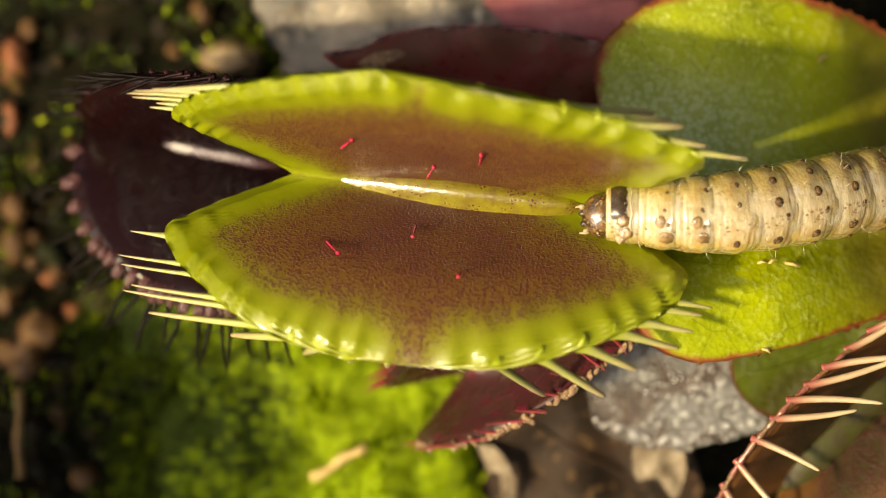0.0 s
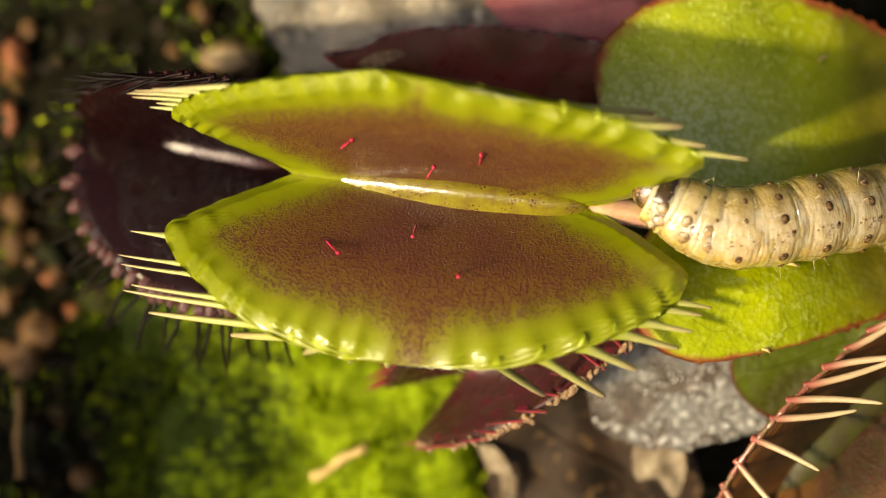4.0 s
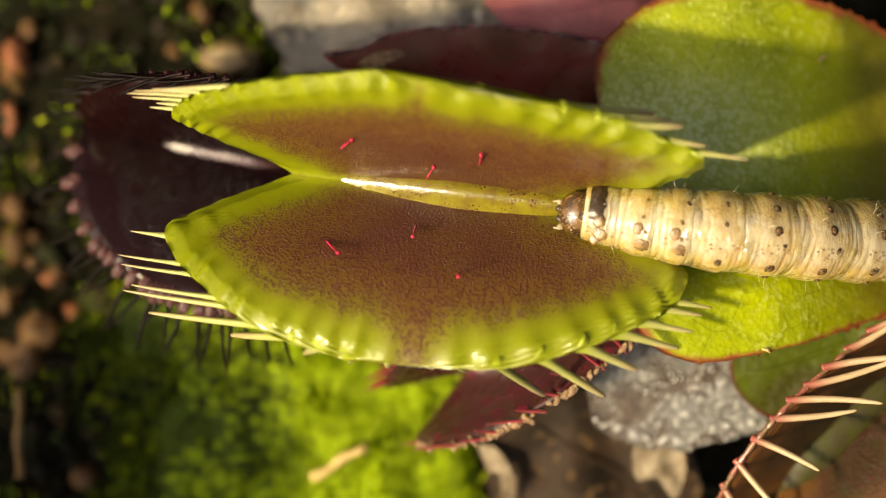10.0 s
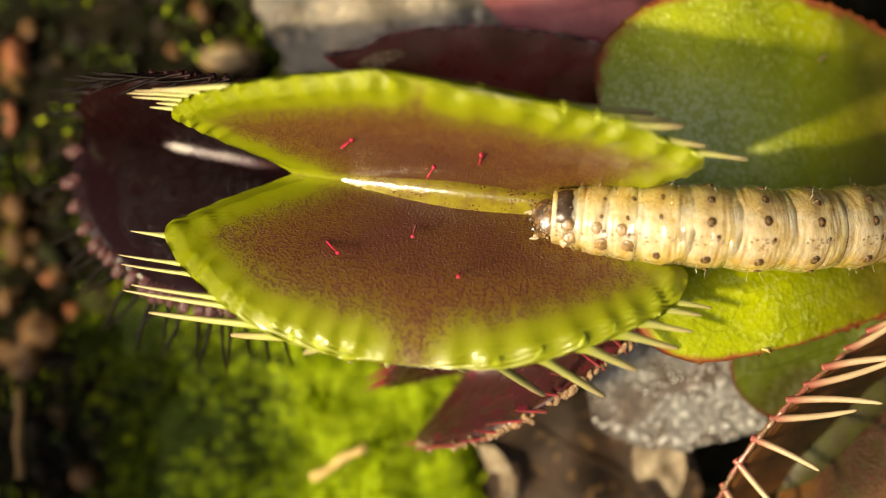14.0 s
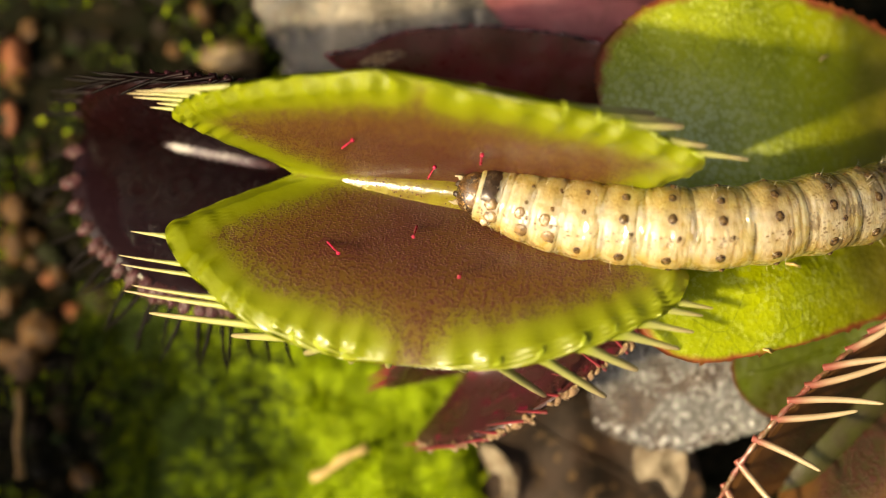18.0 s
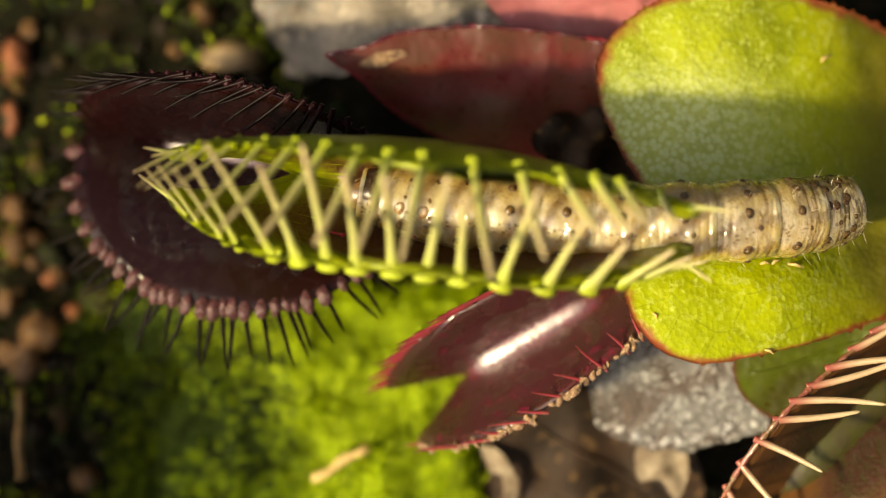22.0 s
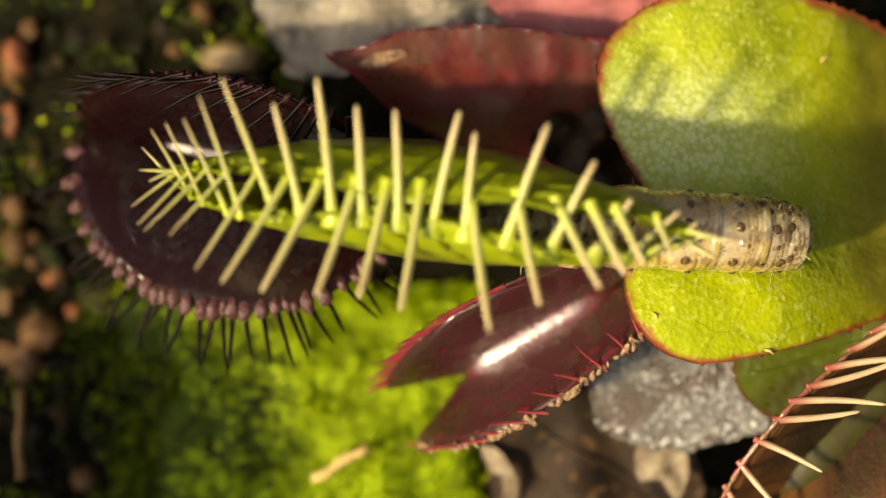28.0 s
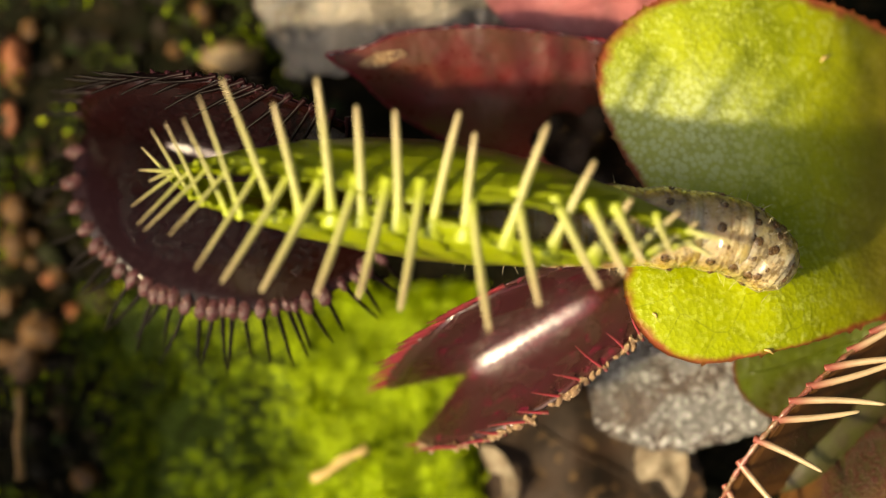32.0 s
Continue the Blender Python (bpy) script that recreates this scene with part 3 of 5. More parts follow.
def tooth_mesh(name, length, mat, thick=0.26, bend=0.12, sides=10, web=0.0, blunt=0.24):
    """A bristle along local z; web: how far its foot spreads along the rim (local x)."""
    verts, faces, along = [], [], []
    n = 13
    for i in range(n + 1):
        f = (i / n) ** 1.5 if i < n - 1 else 0.965 + 0.035 * (i - n + 1)
        x, z = bend * length * f * f, -0.3 + (length + 0.3) * f
        r = thick * (blunt + (0.78 - blunt) * (1 - f) ** 0.7) * (0.4 if i == n else 0.8 if i == n - 1 else 1)
        h = max(0, z + 0.3)
        rx, ry = r + web * math.exp(-(h / 0.65) ** 1.4), r * (1 + 0.5 * math.exp(-h * 2))
        for k in range(sides):
            w = 2 * math.pi * k / sides
            verts.append((x + rx * math.cos(w), ry * math.sin(w), z))
            along.append(f)
    for i in range(n):
        for k in range(sides):
            j = (k + 1) % sides
            faces.append((i * sides + k, i * sides + j, (i + 1) * sides + j, (i + 1) * sides + k))
    faces.append(tuple(range(sides))[::-1])
    faces.append(tuple(n * sides + k for k in range(sides)))
    return mesh(name, verts, faces, mat, None, {"along": along})


def turn_to(way, along=(1, 0, 0.05)):
    """Rotation that takes local z to way and keeps local x near along."""
    z = D(way).normalized()
    x = D(along) - z * D(along).dot(z)
    if x.length < 0.25:
        x = D((0, 1, 0)) - z * z.y
    x = x.normalized()
    return Matrix((x, z.cross(x), z)).transposed().to_4x4()


OPEN_LOW = [8, 46, 48, 46, 45, 43, 41, 37, 31, 22, 6, -18]
OPEN_UP = [22, 68, 71, 70, 69, 68, 67, 65, 62, 57, 48, 32]
SHUT_LOW = [14 + 129 * (k + 0.5) / 12 for k in range(12)]
SHUT_UP = [30 + 128 * (k + 0.5) / 12 for k in range(12)]
SHUT_END_LOW, SHUT_END_UP = 80, 97
# each tooth: its place along the hinge, then how far it reaches along and across the hinge when the trap is shut
UP_TEETH_SHUT = [(-12.95, -1.2, -0.1), (-12.65, -0.9, -0.6), (-12.1, -1.9, -2.0), (-11.45, -2.0, -3.0), (-10.5, -2.4, -3.4), (-9.4, -2.2, -3.6),
                 (-8.0, -2.0, -5.1), (-6.5, -2.1, -5.5), (-5.0, -1.7, -5.6), (-3.4, -0.8, -5.3), (-1.95, -0.3, -5.2), (-0.35, 0.1, -5.7),
                 (2.05, 1.4, -6.2), (4.25, 1.4, -4.9), (6.15, 2.2, -3.7), (7.8, 1.7, -2.9), (9.0, 1.3, -2.2), (10.9, 0.8, -1.6), (12.3, 2.4, -0.4)]
LOW_TEETH_SHUT = [(-12.95, -1.3, 1.1), (-11.6, -1.9, 2.7), (-10.9, -1.8, 3.3), (-9.55, -2.1, 3.9), (-8.8, -2.1, 5.1), (-7.0, -2.7, 6.0),
                  (-5.75, -1.5, 5.0), (-4.3, -1.0, 6.3), (-2.9, -0.5, 5.1), (-1.2, -0.4, 5.1), (0.4, 0.5, 5.5), (2.0, -0.2, 4.6),
                  (3.95, 1.1, 5.5), (6.05, 1.4, 4.3), (8.1, 1.3, 2.8), (9.7, 2.0, 2.3), (10.75, 1.9, 1.6), (11.9, 1.5, 0.7), (12.4, 1.5, -0.7)]
UP_TEETH = [row[0] for row in UP_TEETH_SHUT]
LOW_TEETH = [row[0] for row in LOW_TEETH_SHUT]
TRAP_AT = (-0.17, 2.98, 0)
TRAP_TURN = pose(0, 0, 0, 0, 0, -6.7) @ pose(0, 0, 0, 0, -4, 0)
MOVING = []


def blend(a, b, c):
    return [x + (y - x) * c for x, y in zip(a, b)]


def ease(x, a, b):
    x = min(1, max(0, (x - a) / (b - a)))
    return x * x * (3 - 2 * x)


def tooth_row(u, low):
    return min(LOW_TEETH_SHUT if low else UP_TEETH_SHUT, key=lambda row: abs(row[0] - u))


def tooth_length(u, low):
    _, x, y = tooth_row(u, low)
    return 1.06 * math.hypot(x, y) + 0.15


def tooth_ways(u, low):
    """Directions (along the hinge, across it, up) of a tooth when the trap is open and when it is shut."""
    f = max(-1, min(1, u / 13.0))
    left, right = ease(-f, 0.25, 0.65), ease(f, 0.15, 0.5)
    mid = max(0, 1 - left - right)
    _, x, y = tooth_row(u, low)
    b = D((x, y, 0.3 * math.hypot(x, y)))
    if low:
        end = ease(f, 0.4, 0.9)
        a = D((-1.0, -0.02, -0.12 - 0.3 * (1 + f))) * left + D((0.85, -0.5 + 0.42 * end, -0.8 + 0.6 * end)) * right + D((0.3 * f, -0.14, -1.0)) * mid
    else:
        end = ease(f, 0.5, 0.95)
        a = D((-0.95, 0.0 - 0.25 * (1 + f), -0.16)) * left + D((0.78 + 0.2 * end, 0.10 - 0.10 * end, -0.45 + 0.40 * end)) * right + D((0.5 * f, -0.05, -1.0)) * mid
    return a.normalized(), b.normalized()


def build_main_trap():
    trap = thing("venus_flytrap", TRAP_AT, "bright green snap trap, wine-red speckled inside, on a winged stalk", "plant")
    for flip in (False, True):
        for i in range(BANDS):
            cols = 8 if i < 10 else 6
            for j in range(cols):
                me, uc, sc = build_piece(i, j, cols, flip, [M_INNER, M_OUTER])
                ob = part("lobe_piece", me, trap, m=TRAP_TURN @ side_turn(flip) @ small(lobe_frame(uc, sc, 0, flip)))
                MOVING.append((ob, "piece", (uc, sc), flip))
    # the rib in the hinge: a low ridge that runs out into both lobes
    verts, faces, n = [], [], 20
    for i in range(61):
        f = i / 60
        u = -7.6 + 15.2 * f
        top = -0.62 + 1.75 * ease(f, -0.1, 0.62) - 1.3 * max(0, f - 0.55) ** 1.3 - 0.9 * abs(2 * f - 1) ** 8
        for j in range(n + 1):
            y = -1.5 + 3.0 * j / n
            ridge = 0.55 * math.exp(-(y / 0.62) ** 2) - 0.5 * (y / 1.5) ** 2
            verts.append((u, y, top + ridge + 0.03 * noise.noise(D((u * 1.5, y * 1.5, 4)))))
    for i in range(60):
        for j in range(n):
            faces.append((i * (n + 1) + j, (i + 1) * (n + 1) + j, (i + 1) * (n + 1) + j + 1, i * (n + 1) + j + 1))
    part("midrib", mesh("midrib", verts, faces, M_RIB), trap, "glossy yellow-green rib", TRAP_TURN)
    # teeth along both rims
    for flip in (False, True):
        for u in LOW_TEETH if flip else UP_TEETH:
            length = tooth_length(u, flip)
            slim = ease(-u, 4, 11) if u < 0 else ease(u, 8, 12.8)
            me = tooth_mesh("tooth", length, M_TOOTH, 0.32 - (0.17 if u < 0 else 0.11) * slim, 0.04 * (1 if u > 0 else -1), 12, (0.38 if flip else 0.14) * (1 - 0.7 * slim), 0.5 - 0.3 * slim)
            ob = part("tooth", me, trap)
            MOVING.append((ob, "tooth", u, flip))
    # trigger hairs, three on each lobe
    pieces = [row for row in MOVING if row[1] == "piece"]
    for u, s, flip, way in ((-4.8, 4.2, False, (0.55, 0.32, 1.4)), (-0.6, 1.5, False, (0.35, 0.45, 1.6)), (2.1, 4.2, False, (0.1, 0.32, 1.4)),
                            (-5.0, 4.8, True, (0.6, -0.4, 1.0)), (-0.8, 3.0, True, (0.0, -0.45, 1.1)), (1.8, 5.8, True, (0.0, -0.15, 1.2))):
        x = -u if flip else u
        ob, _, (uc, sc), _ = min((q for q in pieces if q[3] == flip), key=lambda q: math.hypot(q[2][0] - x, (q[2][1] - s) * 2.5))
        here = side_turn(flip) @ lobe_frame(uc, sc, 0, flip)
        way = here.to_3x3().inverted() @ D(way)
        foot = D((x - uc, s - sc, 0.4))
        pts = [foot + way * (1.2 * f / 8) for f in range(9)]
        hv = join(tube(pts, [0.07 - 0.005 * f for f in range(9)], 8), ball(pts[-1], (0.11, 0.11, 0.11), 8, 6))
        part("trigger_hair", mesh("trigger_hair", hv[0], hv[1], M_HAIR), ob, "crimson trigger hair")
    return trap


def lobe_mesh(phis, flip, size, mats, thick=0.5, cols=70, rows=34, wave=0.0, deep=1.0, full=0.0):
    """A whole still lobe in one mesh."""
    v = z = 0.0
    line = []
    for r in range(rows + 1):
        f = r / rows
        a = radians(float(np.interp(f, np.linspace(0, 1, len(phis)), phis)))
        line.append((v, z, a))
        v, z = v + deep * REACH / rows * math.cos(a), z + deep * REACH / rows * math.sin(a)
    verts, faces, fm, rim, hinge, us, ss = [], [], [], [], [], [], []
    for side in (0, 1):
        for r in range(rows + 1):
            s = min(REACH * r / rows, REACH - 0.001)
            ul, ur = float(curve(s, *RIM_L)), float(curve(s, *RIM_R))
            oval = 13 * max(0.02, 1 - (s / REACH) ** 2.4) ** 0.5
            ul, ur = ul + (-oval - ul) * full, ur + (oval - ur) * full
            if flip:
                ul, ur = -ur, -ul
            v, z, a = line[r]
            for c in range(cols + 1):
                u = ul + (ur - ul) * (0.5 - 0.5 * math.cos(math.pi * c / cols))
                d = rim_gap(u, s, flip) if full < 0.5 else min(REACH - s, (oval - abs(u)) * 0.8)
                t = thick * min(1, 0.35 + d / 1.2) if side == 0 else 0
                t += wave * noise.noise(D((u * 0.35, s * 0.35, 3.1 + flip)))
                p = D((u, v - math.sin(a) * t, z + math.cos(a) * t)) * size
                verts.append((-p.x, -p.y, p.z) if flip else tuple(p))
                rim.append(d * size)
                hinge.append((s + max(0, abs(u) - 6.5)) * size)
                us.append(u * size)
                ss.append(s * size + (20 if flip else 0))
    n, layer = cols + 1, (rows + 1) * (cols + 1)
    for r in range(rows):
        for c in range(cols):
            q = (r * n + c, r * n + c + 1, (r + 1) * n + c + 1, (r + 1) * n + c)
            faces += [q, tuple(layer + i for i in q[::-1])]
            fm += [0, 1]
        for c in (0, cols):
            q = (r * n + c, (r + 1) * n + c, layer + (r + 1) * n + c, layer + r * n + c)
            faces.append(q if c else q[::-1])
            fm.append(1)
    for c in range(cols):
        faces.append((rows * n + c, rows * n + c + 1, layer + rows * n + c + 1, layer + rows * n + c))
        fm.append(1)
    return mesh("lobe", verts, faces, mats, fm, {"rim": rim, "hinge": hinge, "along_u": us, "along_s": ss}), line


def still_trap(base, turn, size, up, low, mats, tooth_mat, label, teeth, rib, lengths, thick=0.2, beads=None, wave=0.0, deep=1.0, full=0.0, count=21, bead=0.3, tilt=0.0, rib_wide=1.15, rib_span=(-7.9, 7.9), rim_tube=None, blunt=0.24):
    """A trap that stays as it is. teeth: for each lobe a function of u (-1 to 1) that gives a direction, or None for no tooth there."""
    trap = thing("flytrap", base, label, "plant", "neighbouring flytraps")
    trap.rotation_euler = (0, -radians(tilt), radians(turn))
    for flip, phis in ((False, up), (True, low)):
        me, line = lobe_mesh(phis, flip, size, mats, wave=wave, deep=deep, full=full)
        part("lobe", me, trap)
        way = teeth[1 if flip else 0]
        for i in range(count):
            u = -12.9 + 25.8 * i / (count - 1) + 0.25 * math.sin(i * 5.1)
            d = way(u / 13)
            oval = REACH * max(0.0, 1 - min(1, abs(u) / 13) ** 2) ** (1 / 2.4)
            s = rim_spot(u) * (1 - full) + oval * full - 0.1
            k = min(34, max(0, round(34 * s / REACH)))
            v, z, a = line[k]
            spot = D((u, -v if flip else v, z + 0.2)) * size
            if beads and (flip or full > 0.5):
                big = bead * (0.75 + 0.5 * random.random()) * (1 if flip or full < 0.5 else 0.5)
                if full < 0.5:
                    big *= max(0.35, 0.75 + 0.8 * noise.noise(D((i * 0.61, 3.3, 0))))
                long = 1.5 if full > 0.5 else 1.3 + 1.0 * random.random()
                q = ball((0, 0, 0), (big * long, big * 0.95, big * 0.8), 10, 7, 0.4 if full > 0.5 else 0.75, i)
                part("rim_bead", mesh("rim_bead", q[0], q[1], beads if flip else mats[1]), trap, m=Matrix.Translation(spot * MM) @ pose(0, 0, 0, 0, 0, math.degrees(math.atan2(spot.y, spot.x * 0.6)) + (0 if full > 0.5 else 75 + 50 * math.sin(i * 2.3))))
            if d is None:
                continue
            le = lengths * (1 - 0.4 * abs(u / 13) ** 2) * (0.8 + 0.4 * random.random())
            me = tooth_mesh("tooth", le, tooth_mat, thick, 0.18 * math.sin(i * 3.3), 8, 0.0, blunt)
            part("tooth", me, trap, m=Matrix.Translation(spot * MM) @ turn_to(d))
        if rim_tube and not flip:
            line_ = []
            for i in range(60):
                u = -12.6 + 25.2 * i / 59
                v, z, a = line[min(34, max(0, round(34 * rim_spot(u) / REACH)))]
                line_.append(D((u, v, z + 0.25)) * size)
            line_ = [sum((line_[min(59, max(0, k + q))] for q in (-3, -2, -1, 0, 1, 2, 3)), D((0, 0, 0))) / 7 for k in range(60)]
            v, f, a = tube(line_, [0.15 + 0.04 * math.sin(k * 2.1) for k in range(60)], 10)
            part("rim", mesh("rim", v, f, rim_tube), trap, "reddish pink swollen rim")
    pts = [((rib_span[0] + (rib_span[1] - rib_span[0]) * f / 20) * size * (1 + 0.5 * full), 0, 0.05) for f in range(21)]
    v, f, a = tube(pts, [rib_wide * size * (1 - 0.8 * abs(k / 10 - 1) ** 5) for k in range(21)], 12)
    part("midrib", mesh("midrib", v, f, rib), trap)
    return trap


TRAP = build_main_trap()


# ---- the winged stalk of the main trap ----
def petiole_height(x, y):
    d = abs(y - 1.58 + 0.02 * x)
    rise = -1.5 * (1 - math.exp(-(d / 3.6) ** 2)) if y > 1.58 else 1.4 * (1 - math.exp(-(d / 2.2) ** 2))
    droop = 0.012 * max(0, d - 5) ** 2
    p = D((x, y, 0))
    return 0.5 + rise - droop + 0.35 * noise.noise(p * 0.22) + 0.10 * noise.noise(p * 0.7) - stalk_drop(x)


def stalk_drop(x):
    d = max(0, x - 11)
    return 0.03 * d * d if d < 11 else 3.63 + 3.96 * (1 - math.exp(-(d - 11) / 6))


def build_petiole():
    out = [(10.95, 1.95), (9.74, 3.56), (8.52, 5.84), (7.79, 8.02), (7.9, 9.96), (9.17, 11.63), (11.07, 12.79), (13.24, 13.32), (16.15, 13.38), (19.03, 13.04), (21.93, 12.17), (26, 10.19), (31.22, 7), (37.03, 4.09), (38.56, 2), (36.58, 0.03), (31.5, -1.67), (26.42, -2.65), (22.33, -3.64), (19.22, -4.54), (16.12, -5.22), (13.44, -5.67), (11.46, -5.39), (9.91, -4.26), (9.03, -2.51), (9.09, -0.82), (10.33, 0.88)]
    v, f, a = sheet("petiole", M_PETIOLE, out, (20.21, 1.95), petiole_height, 0.4, 46, 420, 0.24, 0.06, 3)
    part("winged_stalk", mesh("winged_stalk", local(TRAP, v), f, M_PETIOLE, None, {"edge": a}), TRAP, "broad blistered green leaf stalk with reddish toothed edge")


build_petiole()


def build_joint():
    """The short pale stalk that ties the trap to its winged stalk."""
    pts = [D((7.19, 2.15, 0.2)), D((8.18, 2.03, 0.3)), D((9.33, 1.86, 0.3)), D((10.76, 1.69, 0.3)), D((13.06, 1.55, 0.2))]
    line = [pts[k].lerp(pts[k + 1], f / 6) for k in range(4) for f in range(6)] + [pts[4]]
    v, f, a = tube(line, [0.55 + 0.25 * (k / 24) for k in range(25)], 14)
    part("stalk_joint", mesh("stalk_joint", local(TRAP, v), f, M_JOINT), TRAP, "pinkish joint between trap and stalk")


build_joint()


# ---- neighbouring traps ----
def fan(across, up):
    """Teeth that fan out along the rim."""
    return lambda f: (f * 1.0, across * (1 - 0.5 * abs(f)), up * (1 - 0.5 * abs(f)))


still_trap((-10.43, 4.91, -6.5), -11, 0.70, [74, 72, 70, 68, 64, 56], [42, 34, 26, 20, 15, 12], [M_DARK_IN, M_DARK_OUT], M_DARK_TOOTH,
           "open dark purple-black trap with shrivelled dark bristles", (lambda f: (f - 0.6, -0.3, -0.1), fan(-1, -0.2)), M_DARK_RIB, 3.1,
           thick=0.2, beads=M_DARK_RIM, deep=1.2, full=0.9, count=30, bead=0.35, tilt=6, rib_wide=1.4, rib_span=(-5.0, 2.5))
def crimson_way(f):
    """Every third spot of the red trap's margin bears a tooth that leans back over the lobe."""
    if f > 0.8 or round((f * 13 + 12.9) / 25.8 * 39) % 3:
        return None
    a = radians(float(np.interp(f, (-0.8, 0.0, 0.3, 0.6), (183, 178, 155, 120))) - 31)
    return (math.cos(a), math.sin(a), 0.3)


still_trap((5.12, -4.22, -5.5), 31, 0.62, [50, 60, 64, 64, 62, 58], [48, 60, 64, 63, 61, 58], [M_RED_IN, M_RED_IN], M_RED_TOOTH,
           "glossy dark red trap with a dried brown margin", (lambda f: None if f > 0.1 else (-0.7, 0.1, 0.3), crimson_way), M_RED_RIB, 1.7,
           thick=0.12, beads=M_DRY, count=40, bead=0.19, tilt=15, rib_wide=2.1)


def swing(f):
    a = radians(float(np.interp(f, (-0.8, -0.6, -0.45, -0.3, -0.1, 0.15, 0.3, 0.6), (-62, -48, -12, 2, 8, 15, 24, 32))) - 45)
    return (math.cos(a), math.sin(a), 0.3)


still_trap((21.02, -9.23, -4.5), 45, 0.62, [52, 55, 58, 60, 60, 58], [44, 42, 40, 36, 30, 24], [M_RUST_IN, M_RUST_IN], M_PINK_TOOTH,
           "rust-red open trap with long pinkish bristles", (swing, lambda f: None), M_LIME_RIB, 4.6, thick=0.27, blunt=0.4, count=13, rib_wide=2.3, rim_tube=M_PINK_RIM)


# ---- leaves lying around ----
def slope(x0, y0, z0, ax, ay, wave=0.4, f=0.25, curl=0.0):
    def height(x, y):
        return z0 + ax * (x - x0) + ay * (y - y0) + wave * noise.noise(D((x * f, y * f, z0))) - curl * (y - y0) ** 2
    return height


def crinkled(height):
    """Adds fine creases to a leaf's height."""
    def creased(x, y):
        return height(x, y) + 0.05 * noise.noise(D((x * 1.3, y * 1.3, 2))) + 0.03 * abs(noise.noise(D((x * 3.0, y * 2.4, 6)))) + 0.02 * noise.noise(D((x * 6, y * 6, 1)))
    return creased


def leaf(name, label, mat, out, centre, height, saw=0.08, ragged=0.0, seed=1, vein=None, rings=16, n=200, thick=0.25):
    """A leaf on the ground: a blade and, where one shows, the vein along its middle."""
    v, f, a = sheet(name, mat, out, centre, height, thick, rings, n, saw, ragged, seed)
    ob = thing(name, (centre[0], centre[1], height(*centre) - thick), label, "leaf", "leaves on the ground")
    part("blade", mesh("blade", local(ob, v), f, mat, None, {"edge": a}), ob)
    if vein:
        p, q = D(vein[0]), D(vein[1])
        line = [p.lerp(q, k / 16) for k in range(17)]
        pts = [(w.x, w.y + 0.12 * math.sin(k * 0.4), height(w.x, w.y) + 0.02) for k, w in enumerate(line)]
        v, f, a = tube(pts, [0.17 * (1 - 0.6 * k / 16) for k in range(17)], 8)
        part("midrib", mesh("midrib", local(ob, v), f, mat, None, {"edge": [0.5] * len(v)}), ob)
    return ob


def folded(x, y):
    """The wine-red leaf's height: flat on top, bent down along a rounded fold."""
    low = max(0, 9.6 - 0.08 * x - y)
    return -3.4 - 0.04 * (x - 2) + 0.12 * (y - 11) - 0.3 * low ** 1.7 + 0.35 * noise.noise(D((x * 0.4, y * 0.4, 3)))


WINE = leaf("wine_leaf", "dark wine-red leaf with a dried reddish tip", M_WINE_LEAF,
     [(-6.18, 10.09), (-4.26, 10.53), (-2.19, 11.33), (1.95, 11.62), (6.39, 11.21), (9.35, 10.38), (9.94, 7.42), (8.75, 4.47), (5.21, 4.17), (1.06, 5.35), (-2.48, 7.13), (-4.55, 8.9)],
     (2.25, 8.31), folded, 0.1, 0.05, 2)
def wine_leaf_parts():
    v, f, a = sheet("dry_patch", M_DRY, [(-4.45, 9.62), (-3.44, 10.2), (-2.43, 10.32), (-1.99, 10.09), (-2.72, 9.74), (-3.58, 9.39)], (-3.24, 9.86), lambda x, y: folded(x, y) + 0.12, 0.25, 16, 200, 0.1, 0.12, 14)
    part("dry_patch", mesh("dry_patch", local(WINE, v), f, M_DRY, None, {"edge": a}), WINE, "tan dried tip of the leaf")
    line = [(-6.18, 10.09), (-4.26, 10.53), (-2.19, 11.33), (0.0, 11.55), (1.95, 11.62), (4.2, 11.45), (6.39, 11.21), (9.35, 10.38)]
    xs = np.linspace(-6.1, 9.3, 60)
    ys = curve(xs, [q[0] for q in line], [q[1] for q in line])
    v, f, a = tube([(x, y - 0.05, folded(x, y) + 0.02 + 0.06 * math.sin(x * 3.1)) for x, y in zip(xs, ys)], [0.10 + 0.04 * math.sin(k * 1.9) for k in range(60)], 8)
    part("margin", mesh("margin", local(WINE, v), f, M_RED_RIB), WINE, "crimson rolled leaf margin")


wine_leaf_parts()
leaf("pink_leaf", "pinkish red glossy leaf behind the trap", M_PINK_LEAF,
     [(2.0, 14.3), (7.4, 15.0), (12.5, 14.3), (11.2, 12.7), (9.2, 11.0), (7.8, 10.4), (5.4, 10.8), (3.4, 11.6)], (7.2, 12.65), slope(7.2, 12.65, -6.0, 0, 0.2, 0.9, 0.3), 0.05, 0.05, 3, ((10.6, 13.3), (3.6, 12.3)))
leaf("dead_leaf", "grey-brown shiny dead leaf on the soil", M_GREY_LEAF,
     [(-10.18, 15.27), (-2.56, 15.57), (4.14, 14.66), (4.45, 12.22), (2.01, 11.31), (-1.95, 10.7), (-4.08, 9.78), (-6.83, 9.48), (-8.96, 10.7)], (-2.56, 12.83), slope(*(-2.56, 12.83), -8.0, 0.02, 0.15, 1.4, 0.3), 0.05, 0.3, 4, ((3.54, 13.44), (-8.35, 11.92)))
